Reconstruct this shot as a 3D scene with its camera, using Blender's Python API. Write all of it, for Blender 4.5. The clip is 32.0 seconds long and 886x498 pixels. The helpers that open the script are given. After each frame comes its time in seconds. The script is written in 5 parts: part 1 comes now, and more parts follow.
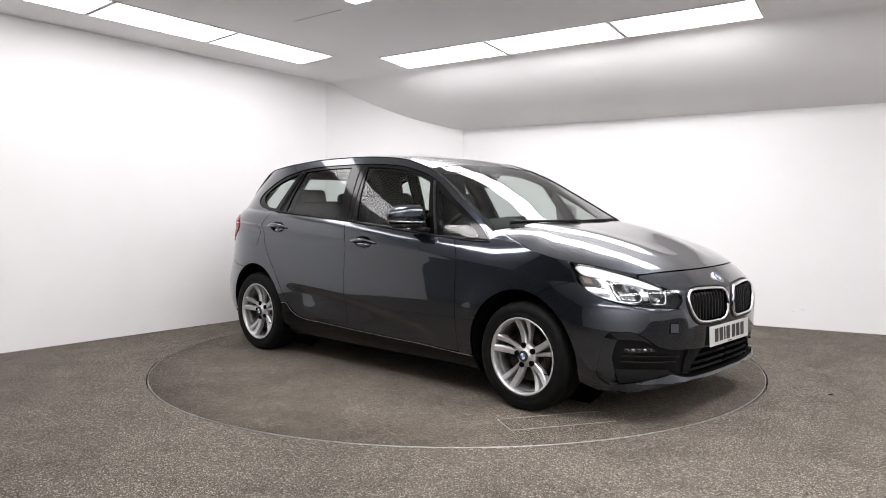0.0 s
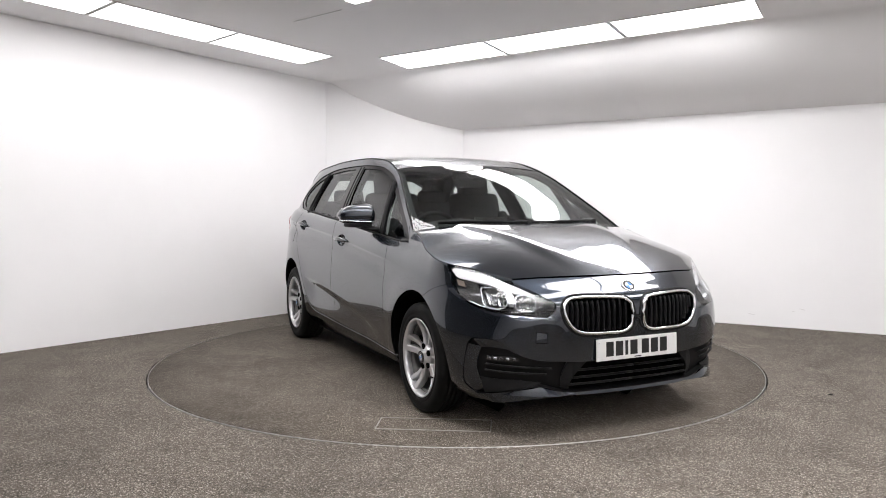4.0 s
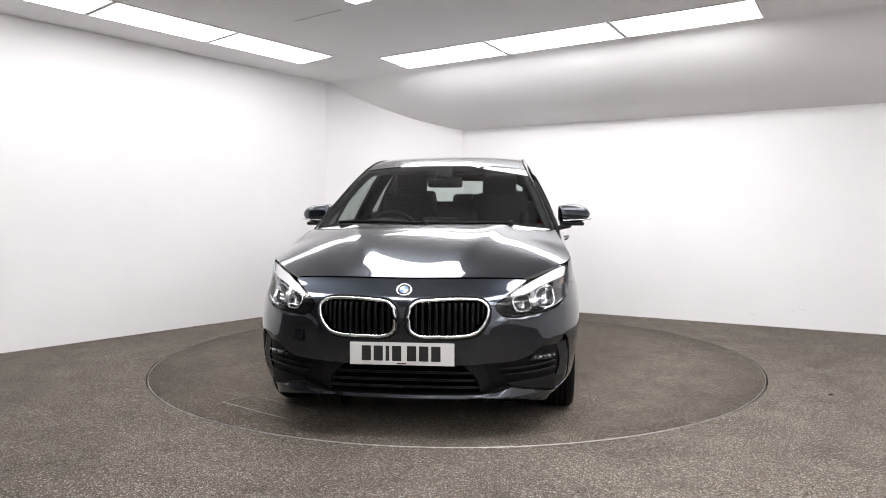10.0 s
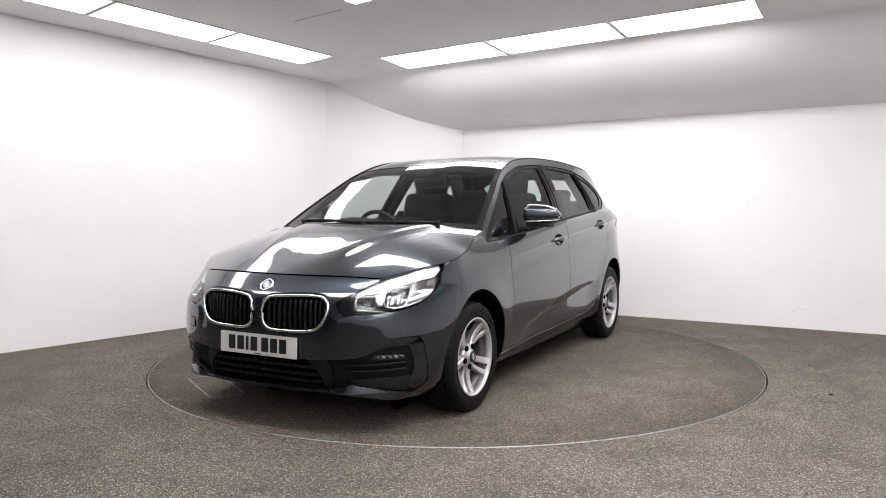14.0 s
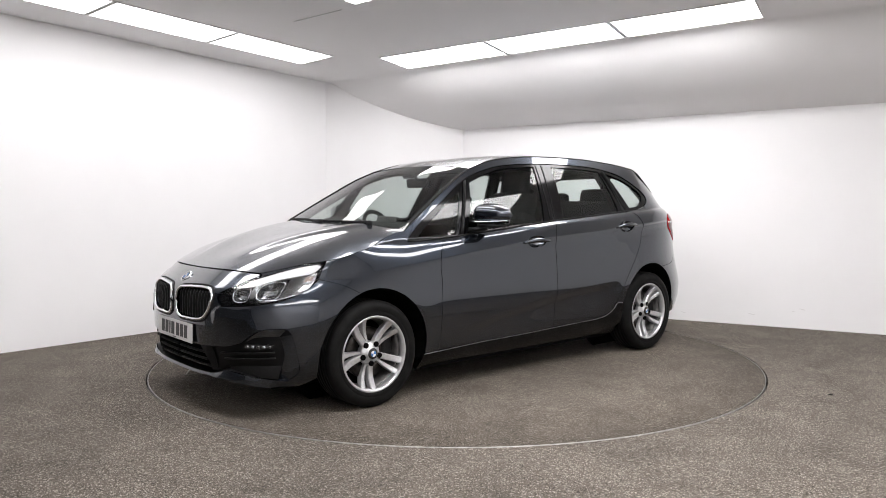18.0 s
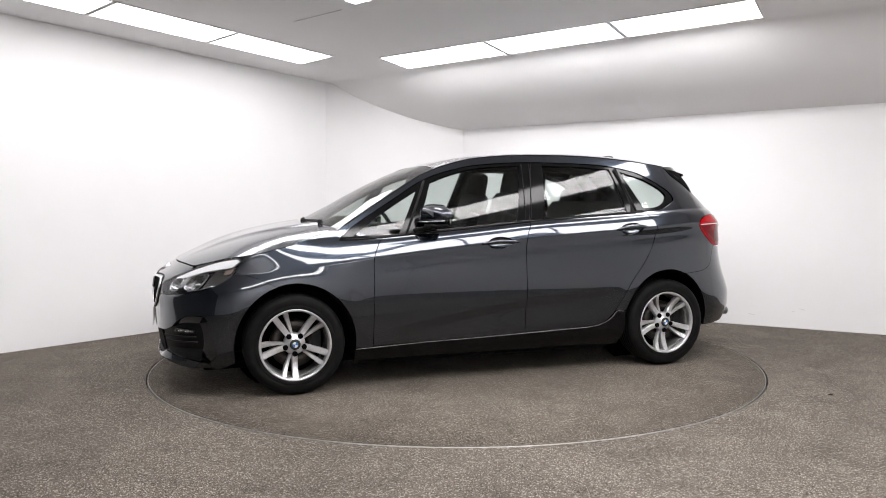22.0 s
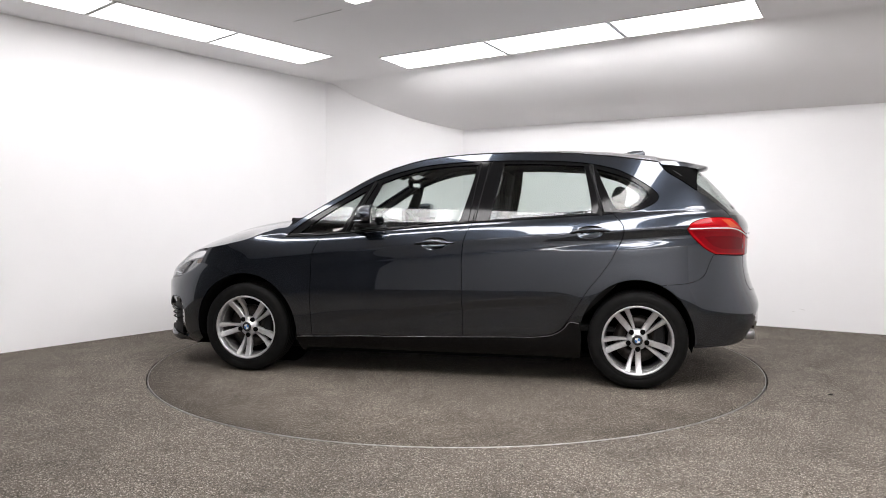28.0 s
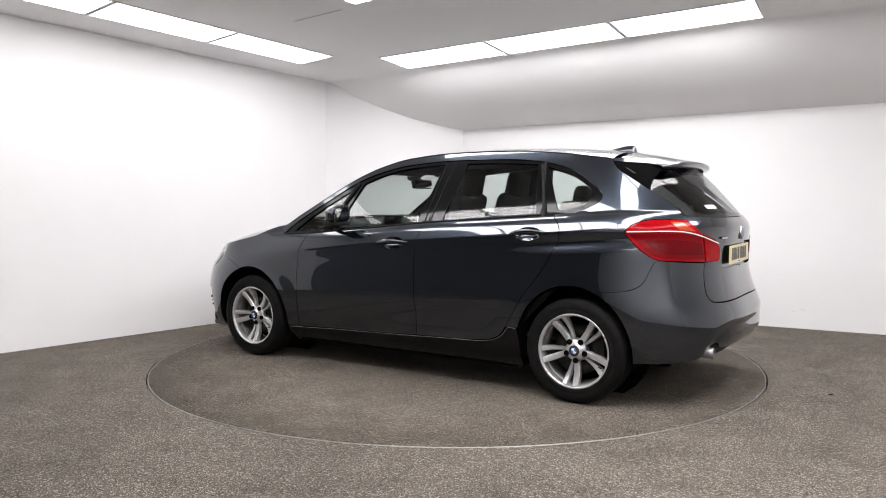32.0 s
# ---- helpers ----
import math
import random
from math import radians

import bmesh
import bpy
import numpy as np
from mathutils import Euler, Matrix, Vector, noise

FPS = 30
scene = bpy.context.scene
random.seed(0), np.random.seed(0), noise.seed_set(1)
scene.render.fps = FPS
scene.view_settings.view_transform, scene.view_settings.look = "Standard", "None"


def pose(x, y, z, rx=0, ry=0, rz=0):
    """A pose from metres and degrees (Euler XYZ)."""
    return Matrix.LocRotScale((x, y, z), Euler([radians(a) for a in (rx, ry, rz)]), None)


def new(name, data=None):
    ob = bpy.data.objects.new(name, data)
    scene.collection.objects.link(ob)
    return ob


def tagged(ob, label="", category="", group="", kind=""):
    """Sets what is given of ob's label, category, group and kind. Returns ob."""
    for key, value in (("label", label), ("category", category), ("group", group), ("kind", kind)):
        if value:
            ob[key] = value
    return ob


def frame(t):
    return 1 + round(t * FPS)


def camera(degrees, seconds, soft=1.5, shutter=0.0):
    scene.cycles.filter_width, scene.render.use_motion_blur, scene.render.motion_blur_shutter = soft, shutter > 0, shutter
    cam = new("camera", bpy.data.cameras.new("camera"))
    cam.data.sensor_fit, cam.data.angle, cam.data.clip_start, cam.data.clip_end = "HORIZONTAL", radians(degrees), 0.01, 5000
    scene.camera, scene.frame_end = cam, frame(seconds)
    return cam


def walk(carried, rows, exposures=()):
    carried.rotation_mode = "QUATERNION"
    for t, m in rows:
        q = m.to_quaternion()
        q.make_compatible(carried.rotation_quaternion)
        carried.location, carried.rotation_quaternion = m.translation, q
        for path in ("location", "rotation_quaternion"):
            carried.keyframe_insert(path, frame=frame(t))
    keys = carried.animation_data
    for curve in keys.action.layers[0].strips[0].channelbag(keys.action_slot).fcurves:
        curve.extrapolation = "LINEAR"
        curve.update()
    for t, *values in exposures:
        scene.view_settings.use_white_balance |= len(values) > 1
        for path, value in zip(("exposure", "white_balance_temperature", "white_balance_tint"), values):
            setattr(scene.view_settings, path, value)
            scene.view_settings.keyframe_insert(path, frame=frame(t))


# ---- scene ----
cam = camera(59.934, 32.0, soft=0.92)
EYE = pose(0, -5.880, 1.1916, 90 - 3.5544, 0, 0.8884) @ pose(0, 0, 0, 0, 0, -0.097)
walk(cam, [(0.0, EYE), (32.0, EYE)], exposures=[(0.0, 0.0), (32.0, 0.0)])

# ---- world: a closed studio, next to no light from outside ----
world = bpy.data.worlds.new("world")
scene.world = world
world.use_nodes = True
world.node_tree.nodes["Background"].inputs[0].default_value = (0.8, 0.85, 0.9, 1)
world.node_tree.nodes["Background"].inputs[1].default_value = 0.05

PANEL_GLOW = 13.6      # the ceiling's light panels are the only lamps


# ---- materials ----
def material(name, colour, rough=0.5, metal=0.0, coat=0.0, spec=0.5):
    m = bpy.data.materials.new(name)
    m.use_nodes = True
    b = m.node_tree.nodes["Principled BSDF"]
    b.inputs["Base Color"].default_value = (*colour, 1)
    b.inputs["Roughness"].default_value = rough
    b.inputs["Metallic"].default_value = metal
    b.inputs["Coat Weight"].default_value = coat
    b.inputs["Coat Roughness"].default_value = 0.02
    b.inputs["Specular IOR Level"].default_value = spec
    return m


def node(m, kind, **sockets):
    n = m.node_tree.nodes.new(kind)
    for k, v in sockets.items():
        n.inputs[k.replace("_", " ")].default_value = v
    return n


def join(m, a, b):
    m.node_tree.links.new(a, b)


def bsdf(m):
    return m.node_tree.nodes["Principled BSDF"]


def coords(m):
    return node(m, "ShaderNodeTexCoord").outputs["Object"]


def mottled(m, stops, scale, detail=4.0, bump=0.0, bump_scale=None, rough=None):
    """Colour from noise through a ramp; fine relief from a second noise."""
    c = coords(m)
    n = node(m, "ShaderNodeTexNoise", Scale=scale, Detail=detail)
    join(m, c, n.inputs["Vector"])
    r = node(m, "ShaderNodeValToRGB")
    r.color_ramp.elements.remove(r.color_ramp.elements[1])
    for i, (p, col) in enumerate(stops):
        e = r.color_ramp.elements[0] if i == 0 else r.color_ramp.elements.new(p)
        e.position, e.color = p, (*col, 1)
    join(m, n.outputs["Fac"], r.inputs["Fac"])
    join(m, r.outputs["Color"], bsdf(m).inputs["Base Color"])
    if bump:
        n2 = node(m, "ShaderNodeTexNoise", Scale=bump_scale or scale * 8, Detail=3.0)
        join(m, c, n2.inputs["Vector"])
        bp = node(m, "ShaderNodeBump", Strength=bump, Distance=0.01)
        join(m, n2.outputs["Fac"], bp.inputs["Height"])
        join(m, bp.outputs["Normal"], bsdf(m).inputs["Normal"])
    if rough:
        mp = node(m, "ShaderNodeMapRange", To_Min=rough[0], To_Max=rough[1])
        join(m, n.outputs["Fac"], mp.inputs["Value"])
        join(m, mp.outputs["Result"], bsdf(m).inputs["Roughness"])
    return m


def carpet(name, dark, light, fleck):
    """Needle-felt floor: mid-grey fibres with pale and dark flecks, and broad worn patches."""
    m = material(name, dark, 0.95, spec=0.15)
    c = coords(m)
    big = node(m, "ShaderNodeTexNoise", Scale=0.9, Detail=3.0)
    fine = node(m, "ShaderNodeTexNoise", Scale=210.0, Detail=3.0)
    spot = node(m, "ShaderNodeTexVoronoi", Scale=215.0)
    for n in (big, fine, spot):
        join(m, c, n.inputs["Vector"])
    r = node(m, "ShaderNodeValToRGB")
    r.color_ramp.elements[0].position, r.color_ramp.elements[0].color = 0.36, (*dark, 1)
    r.color_ramp.elements[1].position, r.color_ramp.elements[1].color = 0.66, (*light, 1)
    join(m, fine.outputs["Fac"], r.inputs["Fac"])
    sep = node(m, "ShaderNodeSeparateColor")
    join(m, spot.outputs["Color"], sep.inputs["Color"])
    mask = node(m, "ShaderNodeMapRange", From_Min=0.72, From_Max=0.98)
    join(m, sep.outputs["Red"], mask.inputs["Value"])
    mix = node(m, "ShaderNodeMix")
    mix.data_type = "RGBA"
    mix.inputs["B"].default_value = (*fleck, 1)
    sock = [s for s in mix.inputs if s.type == "RGBA"]
    join(m, mask.outputs["Result"], mix.inputs[0])
    join(m, r.outputs["Color"], sock[0])
    sock[1].default_value = (*fleck, 1)
    pits = node(m, "ShaderNodeMapRange", From_Min=0.0, From_Max=0.32, To_Min=0.25, To_Max=1.08)
    join(m, sep.outputs["Green"], pits.inputs["Value"])
    patch = node(m, "ShaderNodeTexNoise", Scale=4.2, Detail=5.0)
    join(m, c, patch.inputs["Vector"])
    blend = node(m, "ShaderNodeMath")
    blend.operation = "ADD"
    join(m, big.outputs["Fac"], blend.inputs[0])
    join(m, patch.outputs["Fac"], blend.inputs[1])
    worn = node(m, "ShaderNodeMapRange", To_Min=0.76, To_Max=1.20, From_Min=0.7, From_Max=1.3)
    join(m, blend.outputs[0], worn.inputs["Value"])
    mul = node(m, "ShaderNodeVectorMath")
    mul.operation = "SCALE"
    out = [s for s in mix.outputs if s.type == "RGBA"][0]
    join(m, out, mul.inputs[0])
    both = node(m, "ShaderNodeMath")
    both.operation = "MULTIPLY"
    join(m, worn.outputs["Result"], both.inputs[0])
    join(m, pits.outputs["Result"], both.inputs[1])
    join(m, both.outputs[0], mul.inputs["Scale"])
    join(m, mul.outputs["Vector"], bsdf(m).inputs["Base Color"])
    bp = node(m, "ShaderNodeBump", Strength=0.6, Distance=0.004)
    join(m, fine.outputs["Fac"], bp.inputs["Height"])
    join(m, bp.outputs["Normal"], bsdf(m).inputs["Normal"])
    return m


def thin_glass(name, tint, ior=1.5):
    """A single sheet: clear, tinted, with the sharp reflection of glass."""
    m = bpy.data.materials.new(name)
    m.use_nodes = True
    t = m.node_tree
    t.nodes.remove(t.nodes["Principled BSDF"])
    tr = node(m, "ShaderNodeBsdfTransparent")
    tr.inputs["Color"].default_value = (*tint, 1)
    gl = node(m, "ShaderNodeBsdfGlossy")
    gl.inputs["Roughness"].default_value = 0.0
    lw = node(m, "ShaderNodeLayerWeight")
    lw.inputs["Blend"].default_value = 0.5
    pw = node(m, "ShaderNodeMath")
    pw.operation = "POWER"
    pw.inputs[1].default_value = 5.0
    fr = node(m, "ShaderNodeMapRange", To_Min=((ior - 1) / (ior + 1)) ** 2 * 1.3, To_Max=1.0)
    join(m, lw.outputs["Facing"], pw.inputs[0])
    join(m, pw.outputs[0], fr.inputs["Value"])
    mx = node(m, "ShaderNodeMixShader")
    join(m, fr.outputs[0], mx.inputs[0])
    join(m, tr.outputs[0], mx.inputs[1])
    join(m, gl.outputs[0], mx.inputs[2])
    join(m, mx.outputs[0], t.nodes["Material Output"].inputs["Surface"])
    return m


def glowing(name, colour, strength):
    m = material(name, (0.9, 0.9, 0.9), 0.4)
    bsdf(m).inputs["Emission Color"].default_value = (*colour, 1)
    bsdf(m).inputs["Emission Strength"].default_value = strength
    return m


M_WALL = mottled(material("white wall paint", (0.8, 0.8, 0.8), 0.75, spec=0.3), [(0.3, (0.85, 0.845, 0.85)), (0.7, (0.885, 0.88, 0.885))], 1.3, rough=(0.68, 0.8))
M_CEIL = mottled(material("ceiling paint", (0.7, 0.7, 0.7), 0.8, spec=0.3), [(0.3, (0.86, 0.852, 0.855)), (0.7, (0.885, 0.877, 0.88))], 0.9, rough=(0.74, 0.86))
# dark colour stands in for the unlit side reflected in the car
M_SHADE = mottled(material("dark grey unseen wall", (0.1, 0.1, 0.1), 0.8), [(0.3, (0.085, 0.085, 0.088)), (0.7, (0.11, 0.11, 0.113))], 1.3)
M_FLOOR = carpet("grey carpet", (0.038, 0.0322, 0.026), (0.153, 0.1315, 0.110), (0.345, 0.315, 0.28))
M_DISC = carpet("turntable carpet", (0.046, 0.039, 0.031), (0.150, 0.129, 0.107), (0.31, 0.275, 0.24))
M_STEEL = mottled(material("brushed steel edge", (0.5, 0.5, 0.5), 0.45, 1.0), [(0.3, (0.24, 0.23, 0.22)), (0.7, (0.42, 0.41, 0.39))], 30)
M_LIGHT = glowing("light panel diffuser", (1.0, 0.975, 0.985), PANEL_GLOW)
# half glow, set to keep the left wall from burning out
M_LIGHT_DIM = glowing("dimmed light panel diffuser", (1.0, 0.975, 0.985), PANEL_GLOW * 0.50)
M_FRAME = material("white enamelled frame", (0.75, 0.75, 0.75), 0.4)
M_SCUFF = mottled(material("scuffed wall", (0.5, 0.47, 0.45), 0.8), [(0.3, (0.66, 0.645, 0.64)), (0.7, (0.76, 0.75, 0.745))], 40)
M_JOINT = material("shadowed plaster joint", (0.58, 0.575, 0.57), 0.8)
M_DIRT = material("dark crumb", (0.03, 0.028, 0.025), 0.9)
M_CHALK = mottled(material("pale hatch line", (0.3, 0.29, 0.27), 0.8), [(0.35, (0.17, 0.16, 0.145)), (0.65, (0.30, 0.28, 0.255))], 50)

M_PAINT = material("mineral grey metallic paint", (0.03, 0.036, 0.045), 0.25, 0.92, 1.0)
bsdf(M_PAINT).inputs["Coat IOR"].default_value = 1.70
_c = coords(M_PAINT)
_n = node(M_PAINT, "ShaderNodeTexVoronoi", Scale=2200.0)
join(M_PAINT, _c, _n.inputs["Vector"])
_r = node(M_PAINT, "ShaderNodeValToRGB")
_r.color_ramp.elements[0].position, _r.color_ramp.elements[0].color = 0.2, (0.0150, 0.0200, 0.0290, 1)
_r.color_ramp.elements[1].position, _r.color_ramp.elements[1].color = 0.8, (0.031, 0.040, 0.0565, 1)
_s = node(M_PAINT, "ShaderNodeSeparateColor")
join(M_PAINT, _n.outputs["Color"], _s.inputs["Color"])
join(M_PAINT, _s.outputs["Red"], _r.inputs["Fac"])
join(M_PAINT, _r.outputs["Color"], bsdf(M_PAINT).inputs["Base Color"])
M_GLOSS = material("gloss black trim", (0.008, 0.008, 0.009), 0.12, 0.0, 0.6)
M_SLAT = material("dull black slats", (0.0035, 0.0035, 0.004), 0.5, 0.0, 0.0, 0.2)
M_TRIM = material("satin black trim", (0.004, 0.004, 0.0045), 0.09, 0.0, 0.0, 0.24)
M_BLACK = mottled(material("grained black plastic", (0.02, 0.02, 0.021), 0.6, spec=0.2), [(0.3, (0.005, 0.005, 0.0055)), (0.7, (0.010, 0.010, 0.0105))], 120, bump=0.15, bump_scale=900)
M_RUBBER = mottled(material("tyre rubber", (0.01, 0.01, 0.01), 0.65, spec=0.14), [(0.3, (0.0035, 0.0035, 0.0035)), (0.7, (0.008, 0.0078, 0.0076))], 14, bump=0.1, bump_scale=300)
M_DARK = material("dark cavity", (0.002, 0.002, 0.002), 0.9, spec=0.05)
M_CHROME = material("chrome", (0.86, 0.87, 0.88), 0.06, 1.0)
M_STEEL_TIP = material("sooty tip and sill highlight steel", (0.30, 0.30, 0.31), 0.28, 1.0)
M_SATIN = material("satin chrome", (0.62, 0.63, 0.65), 0.22, 1.0)
M_ALLOY = mottled(material("silver alloy", (0.7, 0.7, 0.7), 0.30, 0.62, 0.5), [(0.3, (0.50, 0.50, 0.51)), (0.7, (0.60, 0.60, 0.61))], 40)
M_DISCBRAKE = mottled(material("brake disc steel", (0.3, 0.28, 0.26), 0.4, 1.0), [(0.3, (0.028, 0.025, 0.023)), (0.7, (0.060, 0.055, 0.052))], 30)
# alloy darkened by colour for the shade behind the spokes
M_BARREL = mottled(material("darkened inner rim", (0.2, 0.2, 0.2), 0.5, 0.5), [(0.3, (0.11, 0.107, 0.105)), (0.7, (0.19, 0.186, 0.182))], 25)
M_GLASS = thin_glass("tinted window glass", (0.76, 0.81, 0.79))
M_SCREEN = thin_glass("windscreen glass", (0.72, 0.77, 0.75))
M_LENS = thin_glass("clear lamp lens", (0.95, 0.96, 0.97), 1.45)
M_RED = material("red lamp plastic", (0.31, 0.003, 0.006), 0.10, 0.0, 0.0, 0.14)
M_RED_DARK = material("dark red lamp plastic", (0.17, 0.002, 0.005), 0.10, 0.0, 0.0, 0.14)
M_MAROON = material("maroon lamp pattern", (0.11, 0.002, 0.004), 0.12, 0.0, 0.0, 0.12)
M_REFLECTOR = material("bright lamp reflector", (0.32, 0.325, 0.33), 0.16, 1.0)
M_AMBER = material("amber reflector", (0.22, 0.17, 0.14), 0.3, 0.0, 0.3)
M_ORANGE = material("orange-red lens", (0.42, 0.06, 0.02), 0.12, 0.0, 0.6)
M_BULB = material("smoked bulb glass", (0.25, 0.26, 0.27), 0.08, 0.6, 1.0)
M_SILVER = material("silvered lamp plastic", (0.55, 0.56, 0.58), 0.18, 1.0, 0.0)
M_FOG = material("smoked fog lamp", (0.035, 0.035, 0.037), 0.15, 0.3, 0.5)
M_WHITE_PLATE = material("white number plate", (0.72, 0.72, 0.71), 0.3, 0, 0.4)
M_YELLOW_PLATE = material("yellow number plate", (0.80, 0.66, 0.32), 0.3, 0, 0.4)
M_INK = material("black plate ink", (0.01, 0.01, 0.01), 0.4)
M_BLUE = material("blue enamel", (0.05, 0.18, 0.45), 0.35, 0, 0.15)
M_ENAMEL = material("white enamel", (0.8, 0.8, 0.8), 0.15, 0, 1.0)
M_FABRIC = mottled(material("black seat cloth", (0.02, 0.02, 0.021), 0.9), [(0.3, (0.006, 0.006, 0.0065)), (0.7, (0.012, 0.012, 0.013))], 90, bump=0.2, bump_scale=500)
M_LINER = mottled(material("charcoal headliner", (0.05, 0.05, 0.05), 0.9), [(0.3, (0.040, 0.040, 0.041)), (0.7, (0.058, 0.058, 0.058))], 30)
M_MIRROR = material("mirror glass", (0.9, 0.9, 0.9), 0.01, 1.0)


# ---- mesh helpers ----
def mesh_of(name, verts, faces, smooth=True, normals=None):
    me = bpy.data.meshes.new(name)
    me.from_pydata([tuple(map(float, v)) for v in verts], [], faces)
    me.update()
    if smooth:
        me.polygons.foreach_set("use_smooth", [True] * len(me.polygons))
    if normals is not None:
        me.normals_split_custom_set_from_vertices([tuple(map(float, n)) for n in normals])
    return me


def finish(bm, name, smooth=False):
    me = bpy.data.meshes.new(name)
    bmesh.ops.recalc_face_normals(bm, faces=bm.faces)
    bm.to_mesh(me)
    bm.free()
    if smooth:
        me.polygons.foreach_set("use_smooth", [True] * len(me.polygons))
    return me


def part(name, data, mat, parent=None, label=""):
    """Links a mesh or bmesh as ONE object under a thing or a part."""
    if isinstance(data, bmesh.types.BMesh):
        data = finish(data, name)
    if mat is not None:
        data.materials.append(mat)
    ob = new(name, data)
    ob.parent = parent
    if label:
        tagged(ob, label)
    return ob


def box_into(bm, size, m, bevel=0.0):
    r = bmesh.ops.create_cube(bm, size=1.0, matrix=m @ Matrix.Diagonal((*size, 1)))
    if bevel:
        es = list({e for v in r["verts"] for e in v.link_edges})
        bmesh.ops.bevel(bm, geom=es, offset=bevel, segments=2, affect="EDGES", profile=0.5)


def box(size, m=None, bevel=0.004):
    bm = bmesh.new()
    box_into(bm, size, m or Matrix(), bevel)
    return bm


def lathe(profile, n=48, axis="y", close=False):
    """Turns (radius, along) points round an axis."""
    verts, faces = [], []
    for r, a in profile:
        for k in range(n):
            c, s = math.cos(2 * math.pi * k / n), math.sin(2 * math.pi * k / n)
            verts.append((r * c, a, r * s) if axis == "y" else (r * c, r * s, a) if axis == "z" else (a, r * c, r * s))
    m = len(profile)
    for i in range(m if close else m - 1):
        j = (i + 1) % m
        for k in range(n):
            l = (k + 1) % n
            faces.append((i * n + k, i * n + l, j * n + l, j * n + k))
    return verts, faces


def lathe_mesh(name, profile, n=48, axis="y", close=False):
    v, f = lathe(profile, n, axis, close)
    bm = bmesh.new()
    vs = [bm.verts.new(p) for p in v]
    for q in f:
        bm.faces.new([vs[i] for i in q])
    bmesh.ops.remove_doubles(bm, verts=bm.verts, dist=1e-5)
    return finish(bm, name, True)


def tube(name, points, radius, cyclic=False, flat=1.0, sides=8):
    """A bar along points; flat squeezes it across."""
    pts = np.array(points, float)
    n = len(pts)
    tan = np.empty_like(pts)
    for i in range(n):
        a, b = (pts[i - 1], pts[(i + 1) % n]) if cyclic else (pts[max(i - 1, 0)], pts[min(i + 1, n - 1)])
        d = b - a
        tan[i] = d / (np.linalg.norm(d) + 1e-12)
    up = np.array([0.0, 0, 1]) if abs(tan[:, 2]).mean() < 0.8 else np.array([1.0, 0, 0])
    verts, faces = [], []
    rad = radius if hasattr(radius, "__len__") else [radius] * n
    for i in range(n):
        u = np.cross(tan[i], up)
        u /= np.linalg.norm(u) + 1e-12
        v = np.cross(u, tan[i])
        for k in range(sides):
            a = 2 * math.pi * k / sides
            verts.append(pts[i] + rad[i] * (math.cos(a) * u + flat * math.sin(a) * v))
    for i in range(n if cyclic else n - 1):
        j = (i + 1) % n
        for k in range(sides):
            l = (k + 1) % sides
            faces.append((i * sides + k, j * sides + k, j * sides + l, i * sides + l))
    if not cyclic:
        faces.append(tuple(range(sides)))
        faces.append(tuple(range((n - 1) * sides, n * sides))[::-1])
    return mesh_of(name, verts, faces)


def smooth_run(pts, step=0.02):
    """A curve through points (Catmull-Rom), in short steps."""
    p = np.array(pts, float)
    if len(p) < 3:
        n = max(2, int(np.linalg.norm(p[-1] - p[0]) / step) + 1)
        return p[0] + (p[-1] - p[0]) * np.linspace(0, 1, n)[:, None]
    q = np.vstack([2 * p[0] - p[1], p, 2 * p[-1] - p[-2]])
    out = []
    for i in range(1, len(q) - 2):
        n = max(2, int(np.linalg.norm(q[i + 1] - q[i]) / step) + 1)
        d1, d2, d3 = (max(np.linalg.norm(q[i + k] - q[i + k - 1]), 1e-6) ** 0.5 for k in (0, 1, 2))
        m1 = d2 * ((q[i] - q[i - 1]) / d1 - (q[i + 1] - q[i - 1]) / (d1 + d2) + (q[i + 1] - q[i]) / d2)
        m2 = d2 * ((q[i + 1] - q[i]) / d2 - (q[i + 2] - q[i]) / (d2 + d3) + (q[i + 2] - q[i + 1]) / d3)
        for t in np.linspace(0, 1, n, endpoint=False):
            out.append((2 * t**3 - 3 * t**2 + 1) * q[i] + (t**3 - 2 * t**2 + t) * m1 + (-2 * t**3 + 3 * t**2) * q[i + 1] + (t**3 - t**2) * m2)
    out.append(p[-1])
    return np.array(out)


def outline(*runs, step=0.02):
    """A closed outline from smooth runs that meet in corners. Gives its points and its corners."""
    pts, corners = [], []
    for r in runs:
        c = smooth_run(r, step)
        corners.append(c[0])
        if pts and np.linalg.norm(np.array(pts[-1]) - c[0]) < 1e-6:
            c = c[1:]
        pts.extend(c)
        corners.append(c[-1])
    if np.linalg.norm(np.array(pts[-1]) - pts[0]) < 1e-6:
        pts.pop()
    return np.array(pts), np.array(corners)


def inside(p, poly):
    x, y = p[:, 0:1], p[:, 1:2]
    a, b = poly, np.roll(poly, -1, 0)
    cross = ((a[:, 1] > y) != (b[:, 1] > y)) & (x < (b[:, 0] - a[:, 0]) * (y - a[:, 1]) / (b[:, 1] - a[:, 1] + 1e-15) + a[:, 0])
    return cross.sum(1) % 2 == 1


def shrink(poly, d):
    """The outline moved inwards by d."""
    a, b = np.roll(poly, 1, 0), np.roll(poly, -1, 0)
    t = b - a
    t /= np.linalg.norm(t, axis=1, keepdims=True) + 1e-12
    n = np.stack([-t[:, 1], t[:, 0]], 1)
    area = (poly[:, 0] * b[:, 1] - b[:, 0] * poly[:, 1]).sum()
    return poly + n * d * (1 if area > 0 else -1)


